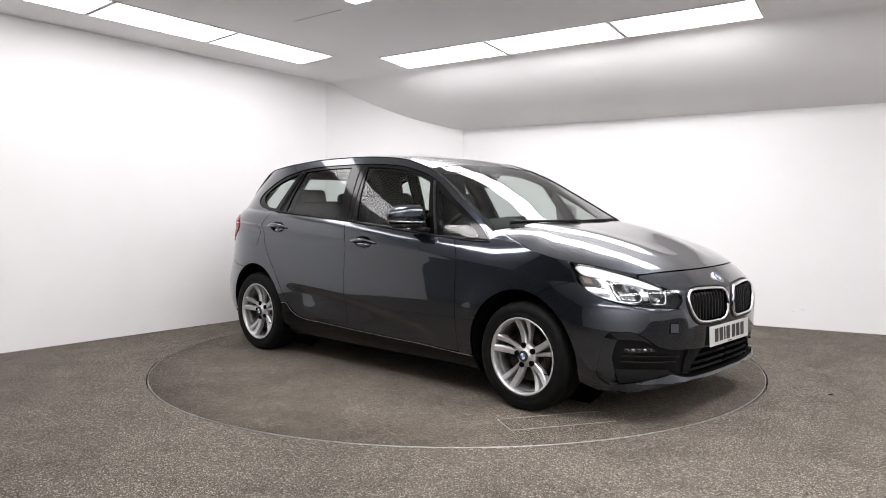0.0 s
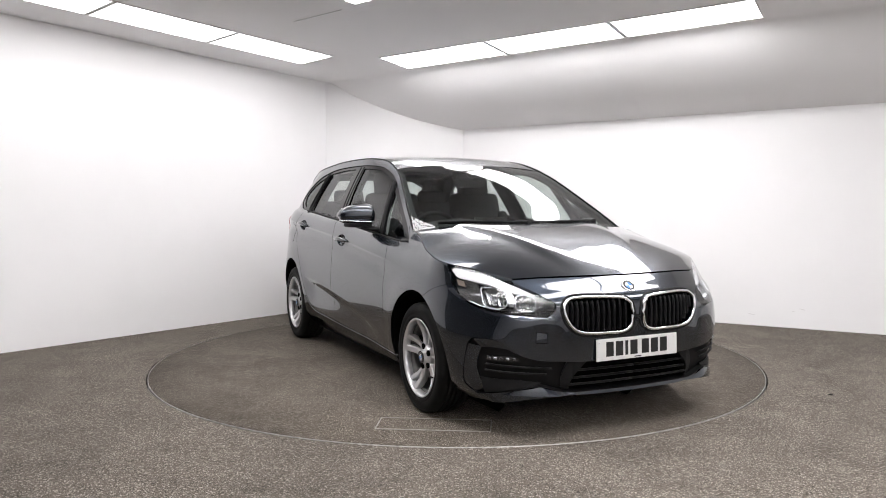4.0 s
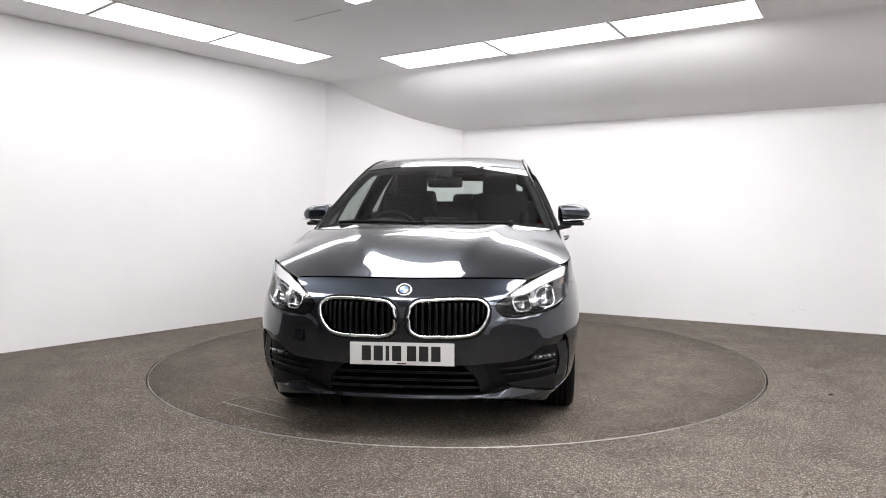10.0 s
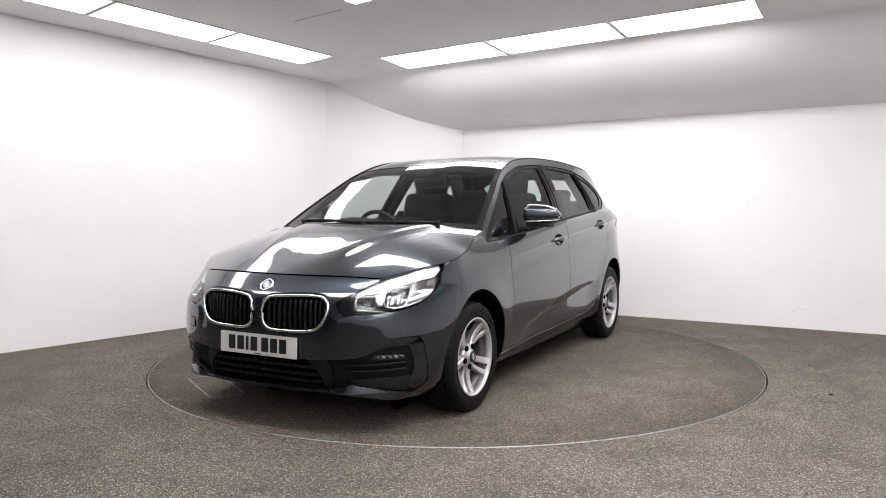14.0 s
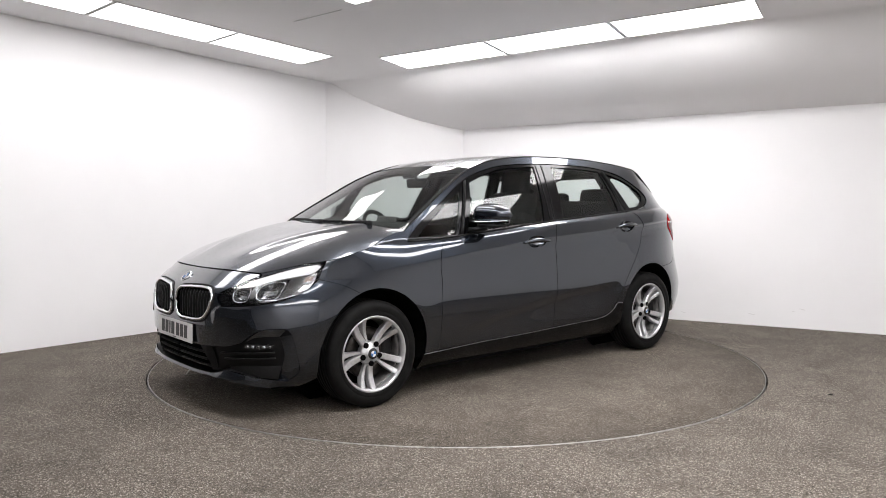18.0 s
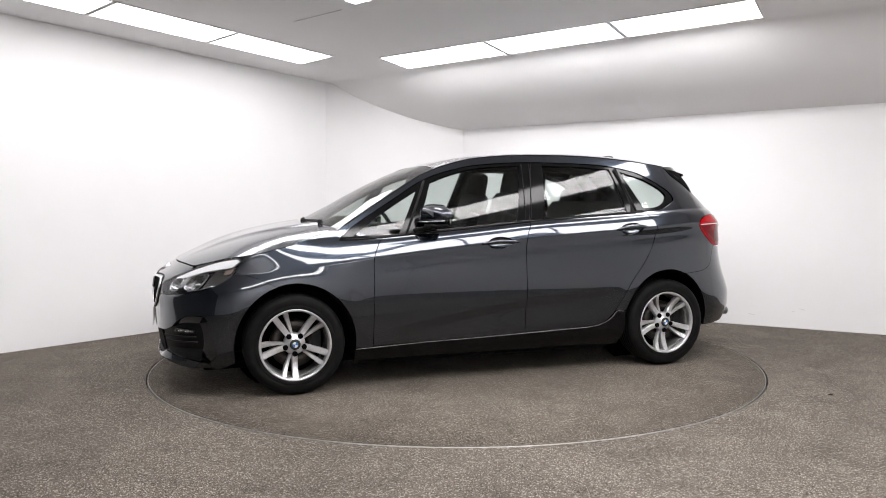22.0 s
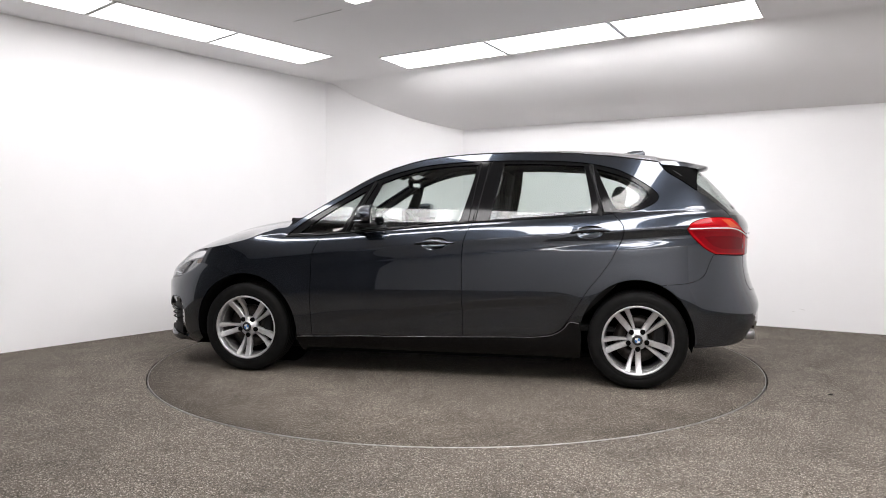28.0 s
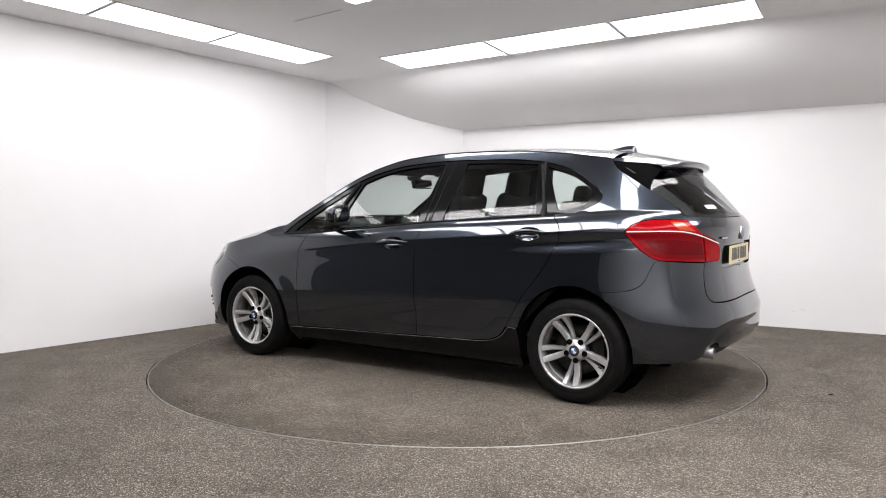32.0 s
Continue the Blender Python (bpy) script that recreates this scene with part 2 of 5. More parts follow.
def fill(shape, holes=(), cell=0.016, gap=0.0):
    """Cuts a flat sheet to an outline with holes. Gives flat points and faces; the points on a rim lie on it."""
    poly, corners = shape
    if gap:
        k = [int(np.argmin(((poly - c) ** 2).sum(1))) for c in corners]
        poly = shrink(poly, gap)
        corners = poly[k]
    loops = [poly] + [h[0] for h in holes]
    allc = np.vstack([corners] + [h[1] for h in holes])
    lo, hi = np.floor(poly.min(0) / cell - 1) * cell, poly.max(0) + cell
    nx, ny = (np.ceil((hi - lo) / cell).astype(int) + 1)
    gx, gy = np.meshgrid(lo[0] + cell * np.arange(nx), lo[1] + cell * np.arange(ny), indexing="ij")
    v = np.stack([gx.ravel(), gy.ravel()], 1)
    best, where = np.full(len(v), 9.0), v.copy()
    for lp in loops:
        a, b = lp, np.roll(lp, -1, 0)
        for i in range(len(a)):
            d = b[i] - a[i]
            box_lo, box_hi = np.minimum(a[i], b[i]) - cell, np.maximum(a[i], b[i]) + cell
            near = np.nonzero(((v >= box_lo) & (v <= box_hi)).all(1))[0]
            if not len(near):
                continue
            t = np.clip(((v[near] - a[i]) @ d) / (d @ d + 1e-15), 0, 1)
            q = a[i] + t[:, None] * d
            r = np.linalg.norm(v[near] - q, axis=1)
            w = r < best[near]
            best[near[w]], where[near[w]] = r[w], q[w]
    snap = best < 0.5 * cell
    v = np.where(snap[:, None], where, v)
    for c in allc:
        i = int(np.argmin(((v - c) ** 2).sum(1)))
        v[i], snap[i] = c, True
    tris = []
    for i in range(nx - 1):
        for j in range(ny - 1):
            a, b, c, d = i * ny + j, (i + 1) * ny + j, (i + 1) * ny + j + 1, i * ny + j + 1
            if (snap[b] and snap[d]) and not (snap[a] and snap[c]):
                tris += [(a, b, d), (b, c, d)]
            else:
                tris += [(a, b, c), (a, c, d)]
    tris = np.array(tris)
    mid = v[tris].mean(1)
    e1, e2 = v[tris[:, 1]] - v[tris[:, 0]], v[tris[:, 2]] - v[tris[:, 0]]
    keep = (np.abs(e1[:, 0] * e2[:, 1] - e1[:, 1] * e2[:, 0]) > 1e-9) & inside(mid, poly)
    for h in loops[1:]:
        keep &= ~inside(mid, h)
    tris = tris[keep]
    used, inv = np.unique(tris, return_inverse=True)
    return v[used], inv.reshape(-1, 3)


def sheet(name, shape, surface, holes=(), cell=0.016, gap=0.0, lip=0.012, back=False, follow=None):
    """A panel: an outline laid on a surface, with its edges turned inwards. surface gives places and normals."""
    if follow:
        def drop(q):
            return np.stack([q[:, 0], q[:, 1] - follow(q[:, 0])], 1)
        uv, tris = fill(tuple(map(drop, shape)), [tuple(map(drop, h)) for h in holes], cell, gap)
        uv[:, 1] += follow(uv[:, 0])
    else:
        uv, tris = fill(shape, holes, cell, gap)
    p, n = surface(uv[:, 0], uv[:, 1])
    f = np.cross(p[tris[:, 1]] - p[tris[:, 0]], p[tris[:, 2]] - p[tris[:, 0]])
    if (f * n[tris[:, 0]]).sum() < 0:
        tris = tris[:, ::-1]
    verts, faces, norms = list(p), [tuple(map(int, t)) for t in tris], list(n)
    if lip:
        count = {}
        for t in faces:
            for a, b in ((t[0], t[1]), (t[1], t[2]), (t[2], t[0])):
                count[(a, b)] = count.get((a, b), 0) + 1
        made = {}
        for a, b in [e for e in count if (e[1], e[0]) not in count]:
            ids = []
            for k in (a, b):
                if k not in made:
                    made[k] = len(verts)
                    verts += [p[k], p[k] - lip * n[k]]
                    norms += [(0, 0, 0), (0, 0, 0)]
                ids.append(made[k])
            faces.append((ids[1], ids[0], ids[0] + 1, ids[1] + 1))
    if back:
        k0 = len(verts)
        verts += list(p - lip * n)
        norms += list(-n)
        faces += [tuple(int(i) + k0 for i in t[::-1]) for t in tris]
    return mesh_of(name, verts, faces, True, norms)


def quilt(name, rows, thick=0.0):
    """A smooth sheet over rows of places, all of one length; thick gives it a back and edges."""
    a = np.array(rows, float)
    m, n = a.shape[:2]
    verts = list(a.reshape(-1, 3))
    faces = [(i * n + j, i * n + j + 1, (i + 1) * n + j + 1, (i + 1) * n + j) for i in range(m - 1) for j in range(n - 1)]
    bm = bmesh.new()
    vs = [bm.verts.new(v) for v in verts]
    for f in faces:
        bm.faces.new([vs[i] for i in f])
    bmesh.ops.remove_doubles(bm, verts=bm.verts, dist=1e-6)
    if thick:
        bmesh.ops.recalc_face_normals(bm, faces=bm.faces)
        bmesh.ops.solidify(bm, geom=bm.faces[:], thickness=thick)
    me = bpy.data.meshes.new(name)
    bmesh.ops.recalc_face_normals(bm, faces=bm.faces)
    bm.to_mesh(me)
    bm.free()
    me.polygons.foreach_set("use_smooth", [True] * len(me.polygons))
    if thick:
        me.set_sharp_from_angle(angle=radians(50))
    return me


# ---- the car's outer surface: x forward, y to its left, z up, metres ----
def table(pairs):
    """A smooth function of one number through the given pairs, held level outside them."""
    a = np.array(sorted(pairs), float)
    xs, ys = a[:, 0], a[:, 1]
    h = np.diff(xs)
    d = np.diff(ys) / h
    m = np.empty_like(xs)
    m[0], m[-1] = d[0], d[-1]
    m[1:-1] = np.where(d[:-1] * d[1:] > 0, (d[:-1] * h[1:] + d[1:] * h[:-1]) / (h[1:] + h[:-1]), 0)

    def at(x):
        x = np.clip(np.asarray(x, float), xs[0], xs[-1])
        i = np.clip(np.searchsorted(xs, x) - 1, 0, len(h) - 1)
        t = (x - xs[i]) / h[i]
        return ((2 * t**3 - 3 * t**2 + 1) * ys[i] + (t**3 - 2 * t**2 + t) * h[i] * m[i]
                + (-2 * t**3 + 3 * t**2) * ys[i + 1] + (t**3 - t**2) * h[i] * m[i + 1])
    return at


XF, XR, NF, NR = 1.45, -1.20, 2.35, 2.75     # where the plan begins to round off, and how squarely at lamp height


def arc(a, b, n):
    """Length along a rounded corner of the plan, angle by angle."""
    q = np.linspace(0, np.pi / 2, 4001)
    x, y = a * np.sin(q) ** (2 / n), b * np.cos(q).clip(0) ** (2 / n)
    return q, np.r_[0, np.cumsum(np.hypot(np.diff(x), np.diff(y)))]


ANGLES, ARC_F = arc(0.70, 0.88, NF)
ANGLES, ARC_R = arc(0.87, 0.86, NR)
CREASE = table([(-2.2, 1.03), (-1.7, 1.03), (-1.2, 1.0), (-0.9, 0.981), (-0.2, 0.933), (0.5, 0.867), (0.83, 0.834), (1.2, 0.80), (1.5, 0.768), (2.2, 0.70)])
BELT = table([(-2.2, 1.14), (-1.5, 1.13), (-1.17, 1.113), (-0.66, 1.078), (-0.27, 1.053), (0.11, 1.02), (0.49, 0.988), (0.775, 0.968), (1.04, 0.962), (1.2, 0.955), (1.4, 0.922), (1.63, 0.86), (2.2, 0.80)])
BELT_Y = table([(-2.2, 0.77), (-1.7, 0.782), (-1.5, 0.786), (-1.19, 0.785), (-0.29, 0.80), (0.3, 0.803), (0.775, 0.797), (1.04, 0.790), (1.2, 0.800), (1.4, 0.827), (1.63, 0.864), (2.2, 0.87)])
WIDE = table([(-2.2, 0.868), (-1.7, 0.884), (-1.45, 0.892), (-1.2, 0.894), (-0.6, 0.892), (0.8, 0.892), (1.3, 0.898), (1.6, 0.893), (2.2, 0.88)])
NOSE = table([(0.10, 2.07), (0.2, 2.125), (0.3, 2.15), (0.4, 2.158), (0.573, 2.165), (0.65, 2.163), (0.69, 2.154), (0.715, 2.134), (0.75, 2.088), (0.80, 2.020), (0.86, 1.92), (0.95, 1.75), (1.05, 1.62), (1.6, 1.6)])
TAIL = table([(0.15, -2.02), (0.25, -2.088), (0.33, -2.134), (0.41, -2.160), (0.48, -2.160), (0.56, -2.138), (0.64, -2.106), (0.73, -2.082), (0.83, -2.073), (0.95, -2.078), (1.05, -2.075), (1.085, -2.052), (1.25, -1.93), (1.4, -1.79), (1.5, -1.69)])
SQUARE_F = table([(0.1, 3.1), (0.35, 3.05), (0.50, 2.86), (0.65, 2.60), (0.78, 2.42), (0.90, NF), (2.0, NF)])
SQUARE_R = table([(0.1, 3.5), (0.40, 3.45), (0.62, 3.3), (0.85, 3.1), (1.05, 2.97), (1.25, NR), (2.0, NR)])
FOOT = table([(0.08, -0.23), (0.13, -0.172), (0.17, -0.125), (0.22, -0.076), (0.27, -0.046), (0.33, -0.031), (0.45, -0.012), (0.56, -0.002), (0.66, 0.0), (3, 0.0)])
HOCKEY = table([(-0.95, 0.59), (-0.84, 0.58), (-0.26, 0.535), (0.11, 0.485), (0.49, 0.42), (0.8, 0.36)])


def ramp(x, a, b):
    t = np.clip((x - a) / (b - a), 0, 1)
    return t * t * (3 - 2 * t)


def half_width(x, z):
    """The half width of the body at x and z, before its plan rounds off."""
    wide, cr, be, by = WIDE(x), CREASE(x), BELT(x), BELT_Y(x)
    be = np.maximum(be, cr + 0.03)
    wing = ramp(x, 0.55, 1.50)
    top = wide - 0.024 - 0.009 * wing
    low = wide + FOOT(z) - 0.024 * np.clip((z - 0.48) / (cr - 0.48), 0, 1) ** 1.7 - 0.009 * wing * np.clip((z - 0.60) / (cr - 0.60), 0, 1) ** 1.5 - (0.005 * (1 - ramp(x, 0.7, 1.0)) + 0.013 * np.exp(-((x + 1.35) / 0.34) ** 2)) * np.exp(-((z - cr + 0.06) / 0.04) ** 2)
    d = HOCKEY(x) - z
    tuck = ramp(d, -0.01, 0.055) * (1 - ramp(d, 0.05, 0.30)) * ramp(x, -0.98, -0.66) * (1 - ramp(x, 0.40, 0.80))
    low = low - 0.020 * tuck
    flare = 0
    for cx in (-1.335, 1.335):
        r = np.hypot(x - cx, z - 0.31)
        flare = flare + 0.006 * np.exp(-((r - 0.39) / 0.10) ** 2)
    w = np.clip((z - cr) / (be - cr), 0, 1)
    low = low + flare
    roll = (1 - wing) * (0.62 * w + 0.38 * w ** 7) + wing * (0.62 * w + 0.38 * w ** 2.2)
    mid = top + (by - top) * roll + flare * (1 - w) ** 2
    h = np.maximum(z - be, 0)
    up = by - 0.40 * h - 0.31 * h * h
    return np.where(z < cr, low, np.where(z < be, mid, up))


def side(s, z, sign=1.0, off=0.0):
    """The body's side: s is x along the flank and goes on round the nose and round the tail, in metres."""
    def raw(s, z):
        pf = np.interp(s - XF, ARC_F, ANGLES)
        pr = np.interp(XR - s, ARC_R, ANGLES)
        xf, xr = np.maximum(NOSE(z) - XF, 0.05), np.maximum(XR - TAIL(z), 0.05)
        ef, er = 2 / SQUARE_F(z), 2 / SQUARE_R(z)
        x = np.where(s > XF, XF + xf * np.sin(pf) ** ef, np.where(s < XR, XR - xr * np.sin(pr) ** er, s))
        k = np.where(s > XF, np.cos(pf).clip(0) ** ef, np.where(s < XR, np.cos(pr).clip(0) ** er, 1.0))
        return np.stack([x, half_width(x, z) * k, z + 0 * s], -1)
    s, z = np.asarray(s, float), np.asarray(z, float)
    p = raw(s, z)
    e = 0.004
    n = np.cross(raw(s, z + e) - raw(s, z - e), raw(s + e, z) - raw(s - e, z))
    n /= np.linalg.norm(n, axis=-1, keepdims=True) + 1e-12
    n = np.where(n[..., 1:2] < -0.2, -n, n)
    p = p + np.asarray(off, float)[..., None] * n
    return p * np.array([1, sign, 1]), n * np.array([1, sign, 1])


def relief(sign, depth):
    """The body's side pushed out or in by a function of s and z, with its true normals."""
    def at(u, v):
        def q(a, b):
            return side(a, b, sign, depth(a, b))[0]
        u, v, e = np.asarray(u, float), np.asarray(v, float), 0.003
        n = np.cross(q(u, v + e) - q(u, v - e), q(u + e, v) - q(u - e, v))
        n /= np.linalg.norm(n, axis=-1, keepdims=True) + 1e-12
        return q(u, v), n * np.sign((n * side(u, v, sign)[1]).sum(-1, keepdims=True))
    return at


HOOD_MID = table([(1.05, 1.062), (1.15, 1.053), (1.386, 1.018), (1.594, 0.968), (1.80, 0.898), (1.95, 0.837), (2.03, 0.801), (2.15, 0.745)])


def hood(x, y):
    x, y = np.asarray(x, float), np.asarray(y, float)

    def raw(x, y):
        v = np.abs(y) / HOOD_Y(x)
        d = np.abs(y) - (0.20 + 0.30 * (2.0 - x))
        ridge = 0.011 * np.exp(-(d / np.where(d < 0, 0.13, 0.055)) ** 2) * ramp(-x, -2.0, -1.7)
        return np.stack([x, y, HOOD_MID(x) - (HOOD_MID(x) - HOOD_EDGE(x)) * v ** 3.1 + ridge], -1)
    e = 0.004
    n = np.cross(raw(x + e, y) - raw(x - e, y), raw(x, y + e) - raw(x, y - e))
    return raw(x, y), n / np.linalg.norm(n, axis=-1, keepdims=True)


_run = np.linspace(-2.4, 2.4, 400)
SHOULDER = table([(float(u), float(CREASE(x))) for u, x in zip(_run, side(_run, np.full(400, 0.95))[0][:, 0])])


# ---- the room ----
LEFT_DIR, RIGHT_DIR = Vector((0.635, 0.773, 0)), Vector((-0.876, 0.482, 0))
CORNER_A, CORNER_B = Vector((-1.43, 2.680, 0)), Vector((0.098, 2.997, 0))
OUT_R = Vector((0.482, 0.876, 0))


def ceiling_z(x, y):
    return 2.681 + 0.005 * x - 0.063 * y


def wall(name, a, b, height, label, mat=None):
    """An upright wall between two places of the plan, its room side on their line, 0.15 m thick."""
    a, b = Vector(a), Vector(b)
    d = (b - a).normalized()
    out = Vector((d.y, -d.x, 0))
    if out.dot((a + b) / 2 + Vector((0, 2, 0))) < 0:
        out = -out
    bm = bmesh.new()
    q = [a, b, b + out * 0.15, a + out * 0.15]
    lo = [bm.verts.new((p.x, p.y, -0.05)) for p in q]
    hi = [bm.verts.new((p.x, p.y, height)) for p in q]
    bm.faces.new(lo)
    bm.faces.new(hi)
    for i in range(4):
        j = (i + 1) % 4
        bm.faces.new((lo[i], lo[j], hi[j], hi[i]))
    return tagged(part(name, bm, mat or M_WALL), label, "wall", kind="structure")


LEFT_END = CORNER_A - LEFT_DIR * 5.2
RIGHT_END = CORNER_B - RIGHT_DIR * 5.6
wall("wall_left", LEFT_END, CORNER_A, 3.6, "plain white painted studio wall")
wall("wall_back", CORNER_A, CORNER_B, 3.0, "short white wall closing the studio corner")
wall("wall_right", CORNER_B, RIGHT_END, 2.3, "low white painted wall under the coved ceiling")
# unseen wall, added dark so that the flank reflects little light here
wall("wall_side_left", (LEFT_END.x, -8.5, 0), LEFT_END, 3.6, "unseen dark grey side wall, added for dark reflections", M_SHADE)
wall("wall_side_right", RIGHT_END, (RIGHT_END.x, -8.5, 0), 3.6, "plain white studio side wall")
wall("wall_rear", (LEFT_END.x, -8.5, 0), (RIGHT_END.x, -8.5, 0), 3.6, "plain studio wall behind the camera")


def build_ceiling():
    cove = table([(-0.25, -0.12), (0.0, 0.0), (0.25, 0.148), (0.5, 0.358), (0.74, 0.63), (0.86, 0.80), (0.978, 0.985), (1.02, 1.0), (1.1, 1.0)])
    ds = [-0.2, -0.1, 0, 0.1, 0.2, 0.3, 0.4, 0.5, 0.6, 0.7, 0.8, 0.88, 0.94, 0.978, 1.0, 1.04, 1.3, 3, 6, 9, 13]
    rows = []
    for d in ds:
        row = []
        for k in np.linspace(-4.0, 12.0, 33):
            p = CORNER_B - RIGHT_DIR * k - OUT_R * d
            top = ceiling_z(p.x, p.y)
            foot = 2.005 + 0.010 * k
            row.append((p.x, p.y, foot + (top - foot) * float(cove(d)) if d < 1.05 else top))
        rows.append(row)
    me = quilt("ceiling", rows)
    me.set_sharp_from_angle(angle=radians(35))
    tagged(part("ceiling", me, M_CEIL), "pale grey plaster ceiling, coved down to the low wall", "ceiling", kind="structure")


build_ceiling()


def floor_mesh():
    """The floor sheet, with a round well for the turntable."""
    bm = bmesh.new()
    n, r = 128, 2.232
    ring = [bm.verts.new((r * math.cos(2 * math.pi * k / n), r * math.sin(2 * math.pi * k / n), 0)) for k in range(n)]
    edge = []
    for k in range(n):
        c, s = math.cos(2 * math.pi * k / n), math.sin(2 * math.pi * k / n)
        q = 9.5 / max(abs(c), abs(s))
        edge.append(bm.verts.new((q * c, q * s, 0)))
    low = [bm.verts.new((v.co.x, v.co.y, -0.05)) for v in ring]
    for k in range(n):
        l = (k + 1) % n
        bm.faces.new((ring[k], edge[k], edge[l], ring[l]))
        bm.faces.new((low[k], ring[k], ring[l], low[l]))
    bmesh.ops.recalc_face_normals(bm, faces=bm.faces)
    return bm


tagged(part("floor", floor_mesh(), M_FLOOR), "flecked grey carpet floor of the studio", "floor", kind="structure")
tagged(part("well", box((4.6, 4.6, 0.02), pose(0, 0, -0.07), 0), M_DARK), "dark well under the turntable", "floor", kind="structure")

# light panels, let into the ceiling
CEIL_N = Vector((-0.005, 0.063, 1)).normalized()


def light_panel(a, along, length, width, glow=None):
    """A flat panel from its corner a, running along, with its width to the right of that."""
    along = along.normalized()
    across = Vector((along.y, -along.x, 0))
    c = a + along * length / 2 + across * width / 2
    top = Vector((c.x, c.y, ceiling_z(c.x, c.y)))
    ax = (along + Vector((0, 0, ceiling_z(along.x, along.y) - ceiling_z(0, 0)))).normalized()
    m = Matrix.Translation(top) @ Matrix((ax, CEIL_N.cross(ax), CEIL_N)).transposed().to_4x4()
    lamp = tagged(new("ceiling_light"), "white rectangular light panel set in the ceiling", "ceiling light", "ceiling light panels")
    lamp.matrix_basis = m
    bm = bmesh.new()
    for sx, sy, x, y in ((length, 0.014, 0, width / 2 - 0.007), (length, 0.014, 0, 0.007 - width / 2), (0.014, width - 0.028, length / 2 - 0.007, 0), (0.014, width - 0.028, 0.007 - length / 2, 0)):
        box_into(bm, (sx, sy, 0.010), pose(x, y, -0.001), 0.002)
    part("frame", bm, M_FRAME, lamp, "thin white metal frame")
    part("diffuser", box((length - 0.026, width - 0.026, 0.006), pose(0, 0, -0.0015), 0.001), glow or M_LIGHT, lamp, "glowing white diffuser")
    return lamp


# the strip along the low wall, the strip along the high wall, one panel over the turntable, and the strips on the near side
a0 = Vector((-0.734, 1.611, 0))
for k in range(3):
    light_panel(a0 + OUT_R * 0.53 - RIGHT_DIR * 1.135 * k, -RIGHT_DIR, 1.12, 0.53)
b0 = Vector((-1.155, 1.540, 0))
for k in range(3):
    light_panel(b0 - LEFT_DIR * 1.075 * k, -LEFT_DIR, 1.062, 0.478, M_LIGHT_DIM)
light_panel(Vector((-0.75, 0.012, 0)), Vector((0.81, -0.586, 0)), 1.12, 0.53)
for k in range(-1, 3):
    light_panel(Vector((-1.75, -1.50, 0)) - RIGHT_DIR * 1.135 * k, -RIGHT_DIR, 1.12, 0.53)
for k in range(4):
    light_panel(Vector((2.72, -0.43, 0)) - LEFT_DIR * 1.12 * k, -LEFT_DIR, 1.105, 0.46)
# unseen strip added to brighten the floor on the near right
for k in range(1, 5):
    light_panel(Vector((4.20, -0.60, 0)) - LEFT_DIR * 1.12 * k, -LEFT_DIR, 1.105, 0.46)
# unseen row added to light the rear wall that the flanks reflect
for k in range(5):
    light_panel(Vector((-1.7 + 1.135 * k, -7.35, 0)), Vector((1, 0, 0)), 1.12, 0.53)

# small marks: a crumb on the carpet, scuffs low on the wall, a joint in the ceiling
crumb = bmesh.new()
bmesh.ops.create_icosphere(crumb, subdivisions=1, radius=0.011, matrix=pose(2.303, -1.198, 0.006) @ Matrix.Diagonal((1.5, 0.9, 0.6, 1)))
random.seed(4)
for v in crumb.verts:
    v.co += Vector((random.uniform(-1, 1), random.uniform(-1, 1), random.uniform(-0.4, 0.4))) * 0.003
tagged(part("crumb", crumb, M_DIRT), "small dark crumb lying on the grey carpet", "debris")
wall_right = bpy.data.objects["wall_right"]
for along, z, length in ((3.578, 0.181, 0.05), (3.506, 0.155, 0.03), (3.136, 0.107, 0.06), (2.501, 0.079, 0.05)):
    q = CORNER_B - RIGHT_DIR * along - OUT_R * 0.0015
    part("scuff", box((length, 0.002, 0.005), pose(q.x, q.y, z, 0, 0, -28.8) @ pose(0, 0, 0, 0, 12, 0), 0.0005), M_SCUFF, wall_right, "faint grey scuff")
ja, jb = Vector((-1.302, 0.422, 2.6455)), Vector((-0.870, 0.130, 2.6665))
jd = jb - ja
joint = tube("ceiling_joint", [ja + jd * t for t in np.linspace(0, 1, 6)], 0.0028, sides=6)
tagged(part("ceiling_joint", joint, M_JOINT), "thin grey joint in the plaster ceiling", "joint", kind="structure")

# ---- the turntable ----
turntable = tagged(new("turntable"), "round turntable flush with the floor, covered in flecked grey carpet", "turntable")
part("platform", lathe_mesh("platform", [(0.0, -0.03), (2.2145, -0.03), (2.2145, 0.0), (1.5, 0.0), (0.8, 0.0), (0.0, 0.0)], 128, "z"), M_DISC, turntable)
part("rim", lathe_mesh("rim", [(2.2155, -0.03), (2.2205, -0.03), (2.2205, 0.0005), (2.218, 0.001), (2.2155, 0.0005)], 128, "z", True), M_STEEL, turntable, "thin worn steel edge")


def hatch():
    """The outline of an access hatch let into the platform."""
    a, b = Vector((1.53, -1.235)), Vector((1.84, -0.715))
    d = (b - a).normalized()
    n = Vector((-d.y, d.x))
    for p, q, w in ((a, b, 0.009), (a + n * 0.21, b + n * 0.21, 0.006), (a, a + n * 0.21, 0.007), (b, b + n * 0.21, 0.006)):
        c, v = (p + q) / 2, q - p
        part("hatch_edge", box((v.length, w, 0.003), pose(c.x, c.y, 0.0015, 0, 0, math.degrees(math.atan2(v.y, v.x))), 0.0008), M_CHALK, turntable, "thin pale edge of an access hatch")


hatch()

